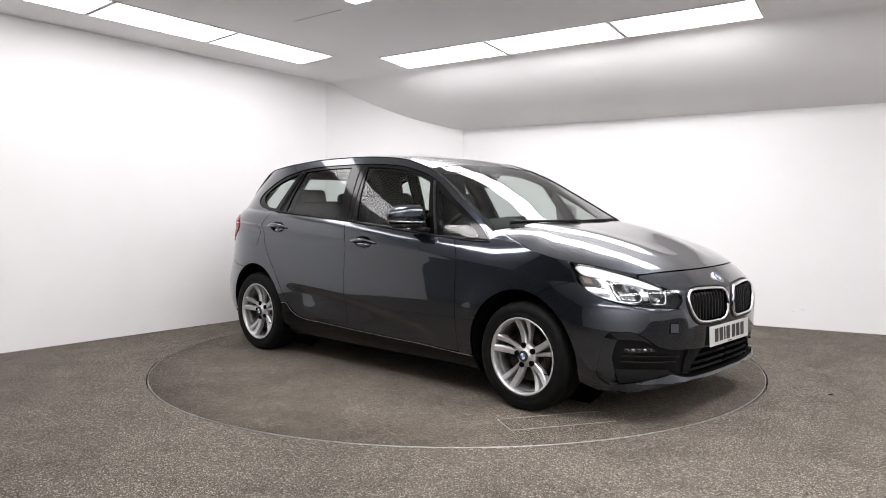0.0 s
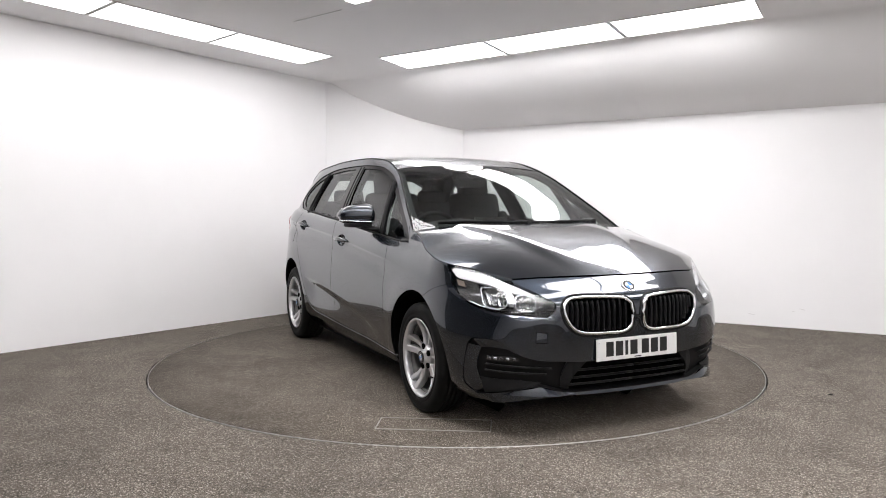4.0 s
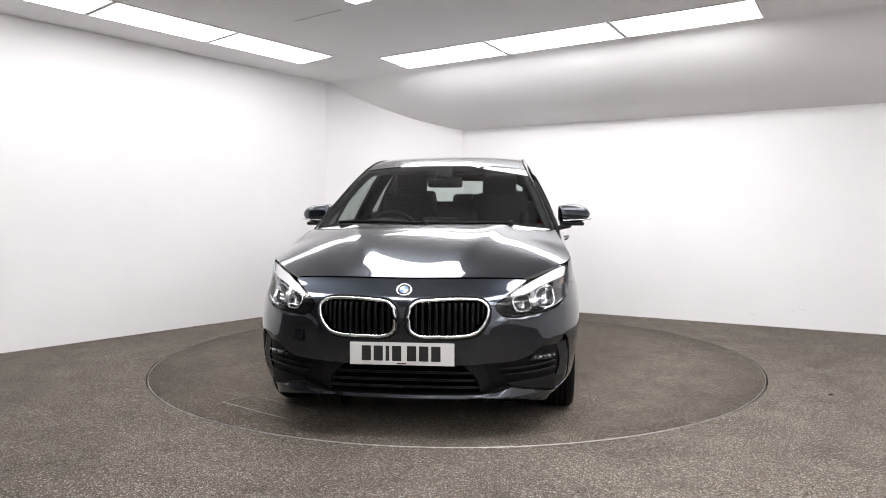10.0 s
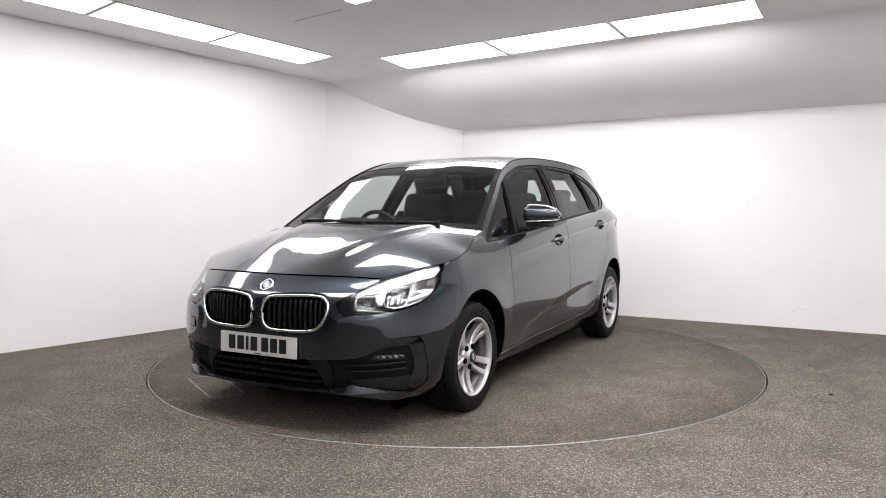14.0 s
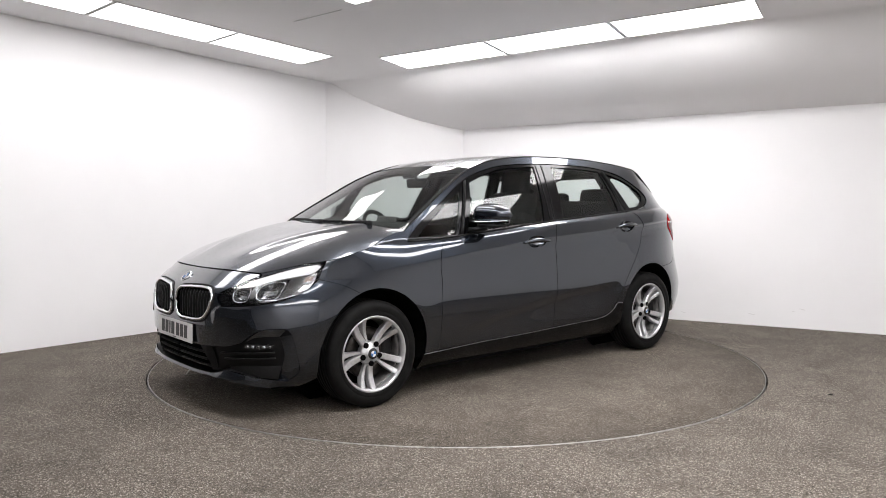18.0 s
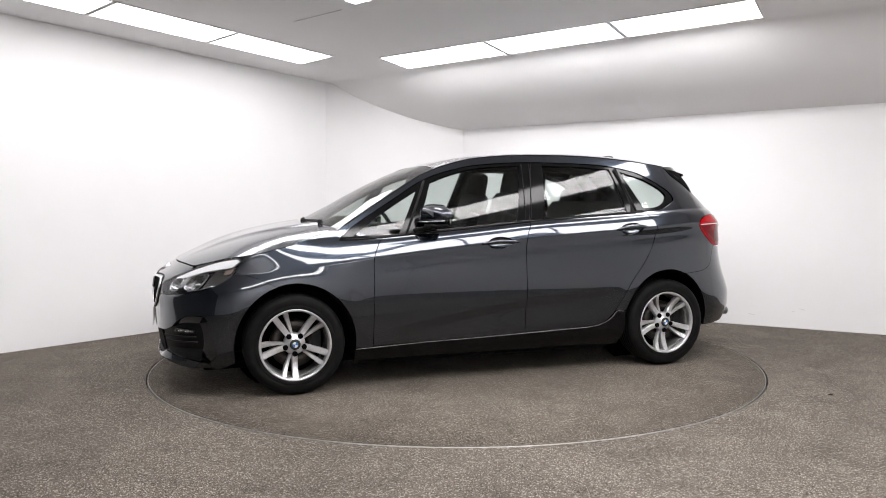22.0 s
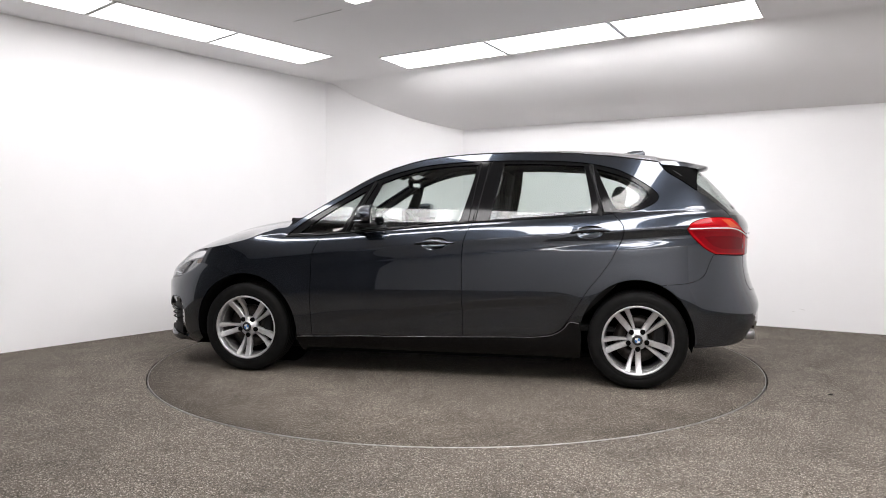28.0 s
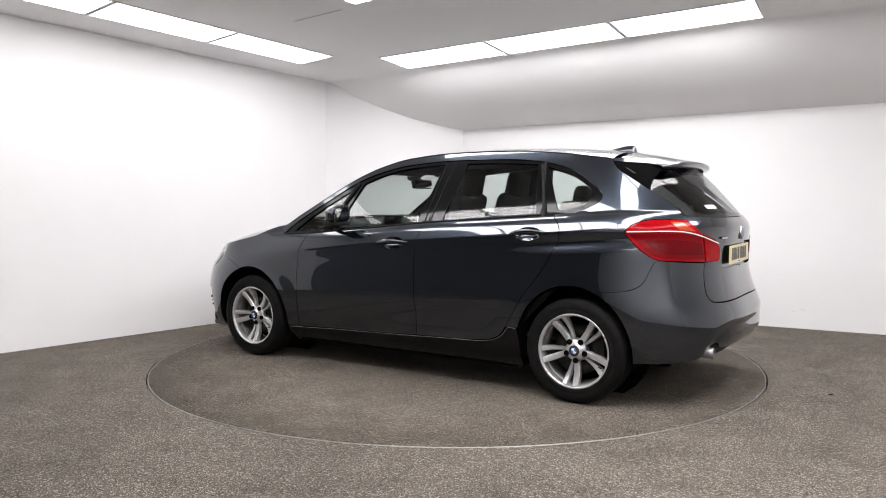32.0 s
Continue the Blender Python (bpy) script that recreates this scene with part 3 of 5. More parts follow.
# ---- the car ----
car = tagged(new("car"), "dark grey metallic five-door hatchback parked on the turntable", "car")
SIDES = (1.0, -1.0)


def sx(x, z):
    """s and z of a place on the flank given by its x."""
    x, z = float(x), float(z)
    if x > XF:
        return XF + float(np.interp(math.asin(min(1, (x - XF) / (float(NOSE(z)) - XF)) ** (float(SQUARE_F(z)) / 2)), ANGLES, ARC_F)), z
    if x < XR:
        return XR - float(np.interp(math.asin(min(1, (XR - x) / (XR - float(TAIL(z)))) ** (float(SQUARE_R(z)) / 2)), ANGLES, ARC_R)), z
    return x, z


def on_side(sign, off=0.0):
    return lambda u, v: side(u, v, sign, off)


def arch(cx, r, a0, a1, rz=None, n=18):
    """Part of a wheel arch, from one angle to another (degrees, 0 to the front)."""
    return [sx(cx + r * math.cos(radians(a)), 0.31 + (rz or r) * math.sin(radians(a))) for a in np.linspace(a0, a1, n)]


SF, SR = XF + ARC_F[-1], XR - ARC_R[-1]      # s on the centre line, front and rear
ARCH_F = dict(cx=1.33, r=0.372, rz=0.384)
ARCH_R = dict(cx=-1.325, r=0.358, rz=0.390)

DLO_TOP = [(1.045, 0.952), (0.967, 1.022), (0.85, 1.098), (0.677, 1.200), (0.477, 1.318), (0.341, 1.374), (0.20, 1.412), (0.085, 1.436), (-0.191, 1.460), (-0.509, 1.465), (-0.907, 1.452), (-1.104, 1.422), (-1.327, 1.353), (-1.472, 1.268), (-1.498, 1.235)]
DLO_REAR = [(-1.498, 1.235), (-1.491, 1.205), (-1.399, 1.156), (-1.301, 1.128), (-1.176, 1.114)]
DLO_LOW = [(-1.176, 1.114), (-0.9, 1.096), (-0.658, 1.078), (-0.271, 1.053), (0.111, 1.018), (0.486, 0.986), (0.775, 0.962), (0.95, 0.952), (1.045, 0.952)]
TOP_EDGE = [(1.04, 1.012), (0.967, 1.062), (0.857, 1.130), (0.677, 1.238), (0.477, 1.353), (0.341, 1.412), (0.2, 1.455), (0.085, 1.481), (-0.19, 1.509), (-0.5, 1.517), (-0.9, 1.508), (-1.1, 1.490), sx(-1.3, 1.466), sx(-1.46, 1.444)]
TAIL_GAP = [sx(-1.46, 1.444), (-1.647, 1.385), (-1.720, 1.335), (-1.831, 1.255), (-1.938, 1.165), (-1.987, 1.10)]
LAMP_T = [(-1.596, 1.019), (-1.629, 1.050), (-1.707, 1.077), (-1.810, 1.088), (-1.982, 1.082)]
LAMP_T2 = [(-1.982, 1.082), (-2.047, 1.022), (-2.145, 0.985), (-2.232, 0.957), (-2.272, 0.90), (-2.272, 0.845)]
LAMP_T4 = [(-1.790, 0.857), (-1.720, 0.89), (-1.651, 0.945), (-1.600, 1.005), (-1.596, 1.019)]
BUMP_SEAM = [(-1.778, 0.857), (-1.739, 0.80), (-1.693, 0.731), (-1.613, 0.690), arch(**ARCH_R, a0=114, a1=113, n=2)[0]]
DOOR_REAR = [(-1.176, 1.112), (-1.218, 1.06), (-1.233, 1.005), (-1.193, 0.873), (-1.12, 0.75), (-1.024, 0.628), (-0.945, 0.50), (-0.895, 0.422)]
HOOD_SIDE = [(1.055, 1.012), (1.12, 1.005), (1.182, 0.985), (1.30, 0.943), (1.36, 0.920), (1.532, 0.888), (1.723, 0.864), (1.836, 0.853), (1.964, 0.830), (2.101, 0.790)]
HOOD_FRONT = [(2.101, 0.790), (2.235, 0.798), (2.436, 0.800), (SF, 0.800)]
LAMP_F = [(1.723, 0.842), (1.706, 0.78), (1.735, 0.722), (1.797, 0.682), (1.886, 0.653), (2.009, 0.633), (2.149, 0.621), (2.248, 0.616)]
LAMP_F2 = [(2.248, 0.616), (2.284, 0.650), (2.284, 0.680), (2.213, 0.722)]
LAMP_F3 = [(2.213, 0.722), (2.101, 0.777), (1.964, 0.825), (1.847, 0.850), (1.774, 0.853), (1.723, 0.842)]
WING_SEAM = [(1.708, 0.765), (1.635, 0.750), (1.532, 0.722), arch(**ARCH_F, a0=72, a1=73, n=2)[0]]

# the hood's edge lies on the flank
_edge = side(np.array([p[0] for p in smooth_run(HOOD_SIDE)]), np.array([p[1] for p in smooth_run(HOOD_SIDE)]))[0]
_keep = [i for i in range(0, len(_edge), 9)]
HOOD_Y = table([(1.0, 0.72)] + [(float(_edge[i][0]), float(_edge[i][1])) for i in _keep] + [(2.1, 0.42)])
HOOD_EDGE = table([(1.0, 1.03)] + [(float(_edge[i][0]), float(_edge[i][2])) for i in _keep] + [(2.1, 0.745)])


HANDLE_F, HANDLE_R = (0.107, -0.156, 0.909, 0.919), (-0.912, -1.157, 0.988, 1.002)


def bowl_outline(x0, x1, z0, z1):
    """The rim of the hollow behind a door handle."""
    xm, zm, k = (x0 + x1) / 2, (z0 + z1) / 2, (z1 - z0) / (x1 - x0)
    return outline([(xm + 0.092 * math.cos(a), zm + k * 0.092 * math.cos(a) + 0.041 * math.sin(a)) for a in np.linspace(0, 2 * math.pi, 33)])


def build_flanks():
    for sg in SIDES:
        srf = on_side(sg)
        part("front_wing", sheet("front_wing", outline(
            [arch(**ARCH_F, a0=186, a1=187, n=2)[0], (0.90, 0.262), (0.845, 0.264)],
            [(0.845, 0.264), (0.845, 0.5), (0.840, 0.70), (0.836, 0.834), (0.806, 0.91), (0.775, 0.960)],
            [(0.775, 0.960), (0.95, 0.950), (1.05, 0.948)], [(1.05, 0.948), (1.02, 0.985), (0.985, 1.022), (0.97, 1.058)],
            [(0.97, 1.058), (1.055, 1.012)], HOOD_SIDE[:7], [(1.723, 0.864), (1.715, 0.80), (1.708, 0.765)], WING_SEAM,
            arch(**ARCH_F, a0=72, a1=186)), srf, cell=0.0125, gap=0.0018, lip=0.02, follow=SHOULDER), M_PAINT, car, "dark grey front wing over the wheel")
        door = part("front_door", sheet("front_door", outline(
            [(0.845, 0.272), (0.5, 0.281), (0.12, 0.290), (-0.212, 0.303)],
            [(-0.212, 0.303), (-0.212, 0.60), (-0.210, 0.843), (-0.226, 0.955), (-0.271, 1.050)],
            [(-0.271, 1.050), (0.111, 1.015), (0.486, 0.983), (0.775, 0.960)],
            [(0.775, 0.960), (0.806, 0.91), (0.836, 0.834), (0.840, 0.70), (0.845, 0.5), (0.845, 0.272)]), srf, holes=[bowl_outline(*HANDLE_F)], cell=0.0125, gap=0.0022, lip=0.02, follow=SHOULDER), M_PAINT, car, "dark grey front door with creased shoulder")
        rear = part("rear_door", sheet("rear_door", outline(
            [(-0.212, 0.303), (-0.5, 0.311), (-0.68, 0.318), (-0.79, 0.335), (-0.86, 0.375), (-0.895, 0.422)],
            DOOR_REAR[::-1], [(-1.176, 1.112), (-0.9, 1.093), (-0.658, 1.075), (-0.271, 1.050)],
            [(-0.271, 1.050), (-0.226, 0.955), (-0.210, 0.843), (-0.212, 0.60), (-0.212, 0.303)]), srf, holes=[bowl_outline(*HANDLE_R)], cell=0.0125, gap=0.0022, lip=0.02, follow=SHOULDER), M_PAINT, car, "dark grey rear door with creased shoulder")
        handle(door, sg, *HANDLE_F)
        handle(rear, sg, *HANDLE_R)
        # the sill's downturned paint is coloured black for the shade on it
        part("sill", sheet("sill", outline(
            [(0.965, 0.258), (0.5, 0.274), (0.12, 0.284), (-0.5, 0.305), (-0.70, 0.312), (-0.80, 0.329), (-0.872, 0.372), (-0.905, 0.415)],
            [(-0.905, 0.415), (-0.975, 0.413)], [(-0.975, 0.413), (-0.985, 0.30), (-0.975, 0.165)], [(-0.975, 0.165), (0.0, 0.148), (0.955, 0.145)], [(0.955, 0.145), (0.965, 0.258)]),
            srf, gap=0.0015, lip=0.03), M_TRIM, car, "sill below the doors, its shade put in as black")
        # pale metal tube that puts in the highlight on the sill's rounded shoulder
        highlight = smooth_run([(0.955, 0.260), (0.5, 0.2755), (0.12, 0.2855), (-0.5, 0.3065), (-0.70, 0.3135), (-0.80, 0.3305), (-0.874, 0.3735), (-0.907, 0.4155), (-0.970, 0.4150)])
        part("sill_highlight", tube("sill_highlight", side(highlight[:, 0], highlight[:, 1], sg, 0.0003)[0], 0.0019, sides=6), M_STEEL_TIP, car, "thin pale highlight along the sill's top edge")
        part("side_frame", sheet("side_frame", outline(
            [(-0.98, 0.418), (-0.90, 0.418)], DOOR_REAR[::-1], [DOOR_REAR[0], DLO_REAR[-1]], DLO_REAR[::-1], DLO_TOP[::-1],
            [DLO_TOP[0], (1.02, 0.985), (0.985, 1.022), (0.97, 1.058)], TOP_EDGE[1:], TAIL_GAP, [TAIL_GAP[-1], LAMP_T[-1]], LAMP_T[::-1],
            LAMP_T4[::-1], [LAMP_T4[0], BUMP_SEAM[0]], BUMP_SEAM, arch(**ARCH_R, a0=113.5, a1=17)), srf, gap=0.0018, lip=0.02, cell=0.0125, follow=SHOULDER), M_PAINT, car, "dark grey side frame from windscreen pillar to rear quarter")
        # what shows in the joints
        part("inner_body", sheet("inner_body", outline(
            [(0.96, 0.20), (-0.97, 0.22)], arch(**ARCH_R, a0=-8, a1=112), [arch(**ARCH_R, a0=112, a1=111, n=2)[0], (-1.680, 0.74), (-1.680, 0.98), (-1.312, 1.08)],
            [(-1.312, 1.08), (-0.658, 1.06), (0.111, 1.0), (0.8, 0.93), (1.2, 0.93), (1.659, 0.83)], [(1.659, 0.83), (1.659, 0.78), (1.471, 0.72)], arch(**ARCH_F, a0=70, a1=190)),
            on_side(sg, -0.045), cell=0.03, lip=0), M_DARK, car, "black inner body seen in the joints")
        if sg < 0:
            part("fuel_flap", sheet("fuel_flap", outline([sx(-1.30, 1.010), sx(-1.46, 1.006), sx(-1.475, 0.995)], [sx(-1.475, 0.995), sx(-1.475, 0.86)], [sx(-1.475, 0.86), sx(-1.46, 0.85), sx(-1.30, 0.85), sx(-1.285, 0.865)], [sx(-1.285, 0.865), sx(-1.285, 0.99), sx(-1.30, 1.010)]),
                 on_side(sg, 0.0015), cell=0.012, lip=0.004), M_PAINT, car, "dark grey fuel filler flap")


def handle(owner, sg, x0, x1, z0, z1):
    """A bar handle over a bowl, with a bright bottom edge."""
    xm, zm = (x0 + x1) / 2, (z0 + z1) / 2
    n = 21
    t = np.linspace(0, 1, n)
    xs, zs = x0 + (x1 - x0) * t, z0 + (z1 - z0) * t + 0.006 * np.sin(np.pi * t)
    p, nn = side(xs, zs, sg)
    lift = 0.002 + 0.022 * np.sin(np.pi * t) ** 0.6
    pts = p + nn * lift[:, None]
    rad = 0.005 + 0.0105 * np.sin(np.pi * t) ** 0.7
    part("handle", tube("handle", pts, list(rad), flat=1.05, sides=10), M_PAINT, owner, "body-coloured bar handle")

    def hollow(u, v):
        k = ((u - xm) / 0.092) ** 2 + ((v - zm - (z1 - z0) / (x1 - x0) * (u - xm)) / 0.041) ** 2
        return -0.036 * np.clip(1 - k, 0, 1) ** 0.8
    part("handle_recess", sheet("handle_recess", bowl_outline(x0, x1, z0, z1), relief(sg, hollow), cell=0.006, lip=0), M_PAINT, owner, "dark grey hollow behind the handle")


PANES = [
    outline([(0.952, 0.976), (0.80, 1.087), (0.650, 1.182), (0.50, 1.268)], [(0.50, 1.268), (0.58, 1.12), (0.655, 0.982)], [(0.655, 0.982), (0.952, 0.976)]),
    outline([(0.395, 1.322), (0.25, 1.374), (0.086, 1.415), (-0.10, 1.435), (-0.275, 1.443)], [(-0.275, 1.443), (-0.235, 1.26), (-0.178, 1.058)], [(-0.178, 1.058), (0.15, 1.03), (0.55, 0.995)], [(0.55, 0.995), (0.46, 1.17), (0.395, 1.322)]),
    outline([(-0.455, 1.445), (-0.7, 1.442), (-0.985, 1.425)], [(-0.985, 1.425), (-1.02, 1.27), (-1.045, 1.118)], [(-1.045, 1.118), (-0.7, 1.093), (-0.375, 1.070)], [(-0.375, 1.070), (-0.42, 1.25), (-0.455, 1.445)]),
    outline([(-1.065, 1.408), (-1.16, 1.378), (-1.298, 1.335), (-1.424, 1.260), (-1.435, 1.232)], [(-1.435, 1.232), (-1.396, 1.195), (-1.303, 1.153), (-1.19, 1.140)], [(-1.19, 1.140), (-1.15, 1.22), (-1.065, 1.408)]),
]


def build_side_windows():
    for sg in SIDES:
        trim = outline(DLO_LOW, [DLO_TOP[0]] + DLO_TOP[1:], DLO_REAR)
        frame_ob = part("window_trim", sheet("window_trim", trim, on_side(sg, -0.006), holes=PANES, cell=0.012, gap=0.001, lip=0.02, back=True), M_TRIM, car, "satin black frame round the side windows")
        for name, pane in zip(("front_quarter_glass", "front_door_glass", "rear_door_glass", "rear_quarter_glass"), PANES):
            part(name, sheet(name, pane, on_side(sg, -0.013), cell=0.03, gap=-0.006, lip=0), M_GLASS, frame_ob, "lightly tinted side window glass")
        # weather strip along the window's lower edge, and the two bright lines on the middle pillar
        xs = np.array([p[0] for p in smooth_run(DLO_LOW)])
        zs = np.array([p[1] for p in smooth_run(DLO_LOW)])
        part("belt_strip", tube("belt_strip", side(xs, zs, sg, 0.001)[0], 0.006, sides=6), M_BLACK, frame_ob, "black weather strip")
        for xa, xb in ((-0.296, -0.240), (-0.355, -0.285)):
            z = np.linspace(1.062, 1.455, 12)
            x = xb + (xa - xb) * (z - 1.062) / 0.393
            part("pillar_line", tube("pillar_line", side(x, z, sg, -0.004)[0], 0.0025, sides=6), M_BLACK, frame_ob, "seam on the gloss black pillar")
        # triangular mirror foot panel: the slim upright between quarter glass and door glass
        z = np.linspace(0.985, 1.325, 10)
        x = np.interp(z, [0.985, 1.325], [0.605, 0.44])
        part("divider", tube("divider", side(x, z, sg, -0.002)[0], 0.016, flat=0.5, sides=8), M_BLACK, frame_ob, "black upright between the front panes")
        z = np.linspace(1.122, 1.42, 10)
        x = np.interp(z, [1.122, 1.42], [-1.115, -1.02])
        part("divider", tube("divider", side(x, z, sg, -0.003)[0], 0.014, flat=0.5, sides=8), M_BLACK, frame_ob, "black upright between the rear panes")


def crown_rows(mid, edge, nv=17, power=2.2, flat=None):
    """Rows across the car from edge to edge, bowed between the edge curve and the middle curve."""
    rows = []
    for c, e in zip(mid, edge):
        row = []
        for v in np.linspace(-1, 1, nv):
            k = abs(v) ** power
            row.append((c[0] + (e[0] - c[0]) * k, e[1] * v, c[2] + (e[2] - c[2]) * k))
        rows.append(row)
    return rows


def resample(pts, n):
    p = np.array(pts, float)
    d = np.r_[0, np.cumsum(np.linalg.norm(np.diff(p, axis=0), axis=1))]
    t = np.linspace(0, d[-1], n)
    return np.stack([np.interp(t, d, p[:, k]) for k in range(p.shape[1])], 1)


def top_edge_3d(i0, i1, off=0.0):
    c = smooth_run(TOP_EDGE[i0:i1])
    return side(c[:, 0], c[:, 1], 1.0, off)[0]


def build_top():
    edge = top_edge_3d(0, 6)
    edge = resample(edge, 24)
    mid = resample(smooth_run([(1.175, 0, 1.040), (1.0, 0, 1.127), (0.80, 0, 1.236), (0.60, 0, 1.337), (0.45, 0, 1.403), (0.335, 0, 1.446)]), 24)
    part("windscreen", quilt("windscreen", crown_rows(mid, edge - np.array([0, 0.012, 0]), power=2.4)), M_SCREEN, car, "raked clear windscreen")
    # black band printed round the windscreen's rim
    rows = crown_rows(mid, edge - np.array([0, 0.012, 0]), nv=41, power=2.4)
    g = np.array(rows)
    n = len(g)
    for name, block in (("upper_band", g[n - 2:, :]), ("lower_band", g[:2, :]), ("side_band", g[:, :2]), ("side_band", g[:, -2:])):
        part(name, quilt(name, block - np.array([0.004, 0, 0.004])), M_BLACK, car, "black band along the windscreen rim")
    e2 = resample(top_edge_3d(5, 14), 30)
    m2 = resample(smooth_run([(0.335, 0, 1.446), (0.20, 0, 1.484), (0.02, 0, 1.516), (-0.3, 0, 1.543), (-0.7, 0, 1.552), (-1.1, 0, 1.540), (-1.46, 0, 1.506)]), 30)
    part("roof", quilt("roof", crown_rows(m2, e2 - np.array([0, 0.004, 0]), nv=25, power=3.2), 0.004), M_PAINT, car, "dark grey roof panel")
    part("headliner", quilt("headliner", crown_rows(m2 - np.array([0, 0, 0.045]), e2 - np.array([0, 0.03, 0.04]), nv=13, power=2.6)), M_LINER, car, "charcoal cloth headliner")
    for sg in SIDES:
        # roof joint strip
        part("roof_strip", tube("roof_strip", (e2 + np.array([0, -0.004, 0.001])) * np.array([1, sg, 1]), 0.006, sides=6), M_BLACK, car, "black strip along the roof joint")
        part("pillar_strip", tube("pillar_strip", (edge + np.array([0.0, -0.006, 0.0])) * np.array([1, sg, 1]), 0.006, sides=6), M_BLACK, car, "black strip along the windscreen pillar")
    # aerial fin
    bm = bmesh.new()
    secs = []
    for x, w, h in ((-1.20, 0.006, 0.004), (-1.23, 0.028, 0.016), (-1.28, 0.038, 0.030), (-1.32, 0.040, 0.044), (-1.362, 0.036, 0.052), (-1.384, 0.033, 0.051), (-1.398, 0.033, 0.040), (-1.406, 0.034, 0.010), (-1.407, 0.005, 0.0)):
        z = float(np.interp(x, [-1.46, -1.1], [1.506, 1.540])) - 0.004
        secs.append([(x, w * math.cos(a), z + h * math.sin(a) ** 0.8 if a not in (0, math.pi) else z) for a in [math.pi * k / 10 for k in range(11)]])
    part("aerial_fin", quilt("aerial_fin", secs), M_PAINT, car, "dark grey aerial fin")
    # spoiler on the tailgate's upper edge
    rows = []
    for t in np.linspace(0, 1, 14):
        x = -1.462 - 0.345 * t
        z = 1.505 - 0.055 * t - 0.012 * t * t
        w = 0.532 - 0.05 * t ** 2
        drop = 0.066 - 0.03 * t
        rows.append([(x + 0.09 * abs(v) ** 4 * t, w * v, z - drop * abs(v) ** 2.6) for v in np.linspace(-1, 1, 25)])
    edge_run = [(-0.010, -0.006), (-0.014, -0.018), (-0.010, -0.032), (0.004, -0.041), (0.03, -0.040), (0.07, -0.034), (0.12, -0.036), (0.16, -0.050)]
    under = [[(p[0] + dx, p[1] * (1 - 0.25 * max(dx, 0)), p[2] + dz * (1 - 0.45 * abs(p[1] / 0.49) ** 3)) for p in rows[-1]] for dx, dz in edge_run]
    part("spoiler", quilt("spoiler", rows + under), M_PAINT, car, "dark grey roof spoiler")
    part("brake_light", tube("brake_light", [(-1.793 + 0.09 * abs(y / 0.48) ** 4, y, 1.418) for y in np.linspace(-0.12, 0.12, 9)], 0.008, flat=0.8), M_RED_DARK, car, "slim high brake light")
    # rear window
    ge = smooth_run([(-1.680, 1.375), (-1.758, 1.315), (-1.849, 1.245), (-1.957, 1.155), (-2.005, 1.10)])
    ge = resample(side(ge[:, 0], ge[:, 1])[0], 16) - np.array([0.0, 0.010, 0.002])
    gm = resample(smooth_run([(-1.735, 0, 1.425), (-1.83, 0, 1.34), (-1.94, 0, 1.22), (-2.04, 0, 1.095)]), 16)
    part("rear_window", quilt("rear_window", crown_rows(gm, ge, nv=21, power=2.6)), M_GLASS, car, "tinted rear window")
    g = np.array(crown_rows(gm, ge, nv=41, power=2.6)) + np.array([0.004, 0, -0.004])
    for name, block in (("upper_band", g[:3, :]), ("side_band", g[:, :4]), ("side_band", g[:, -4:]), ("lower_band", g[-2:, :])):
        if name == "upper_band":
            block = block + np.array([-0.020, 0, 0.020])
        part(name, quilt(name, block), M_SLAT, car, "black band along the rear window rim")
    part("sticker", quilt("sticker", [[(g[i, j] + np.array([-0.010, 0, 0.008])) for j in range(29, 34)] for i in (12, 13)]), M_ENAMEL, car, "small white dealer sticker with unreadable print")
    for sg in SIDES:
        blade = outline([sx(-1.48, 1.427), sx(-1.60, 1.416), sx(-1.72, 1.404)], [sx(-1.72, 1.404), sx(-1.705, 1.33), sx(-1.70, 1.258)], [sx(-1.70, 1.258), sx(-1.60, 1.325), sx(-1.50, 1.392), sx(-1.48, 1.427)])
        skirt = outline([sx(-1.468, 1.445), sx(-1.55, 1.447), sx(-1.66, 1.442), sx(-1.74, 1.425)], [sx(-1.74, 1.425), sx(-1.735, 1.405)], [sx(-1.735, 1.405), sx(-1.62, 1.416), sx(-1.478, 1.428)], [sx(-1.478, 1.428), sx(-1.468, 1.445)])
        part("spoiler_side", sheet("spoiler_side", skirt, on_side(sg, 0.003), cell=0.010, lip=0.03), M_PAINT, car, "dark grey side of the roof spoiler")
        part("air_blade", sheet("air_blade", blade, on_side(sg, 0.004), cell=0.01, lip=0.03), M_DARK, car, "black blade beside the rear window")


KIDNEY = outline([(2.700, 0.672), (2.672, 0.695), (2.61, 0.703), (2.50, 0.709), (2.41, 0.709), (2.35, 0.700), (2.327, 0.676), (2.338, 0.635), (2.375, 0.585), (2.425, 0.548), (2.49, 0.534), (2.60, 0.531), (2.675, 0.533), (2.703, 0.552), (2.710, 0.61), (2.700, 0.672)])
# the wide lower opening: its upper edge from the middle to the fog lamp, its outer edge, and the blade below it
MOUTH_TOP = [(SF, 0.386), (2.54, 0.389), (2.384, 0.397), (2.22, 0.408), (2.12, 0.432)]
MOUTH_FOG = [(2.12, 0.432), (2.06, 0.470), (1.972, 0.506), (1.90, 0.511), (1.835, 0.506), (1.802, 0.476)]
MOUTH_OUT = [(1.802, 0.476), (1.772, 0.40), (1.745, 0.32), (1.742, 0.262), (1.80, 0.212)]
BLADE_TOP = [(1.80, 0.212), (2.0, 0.240), (2.235, 0.273)]
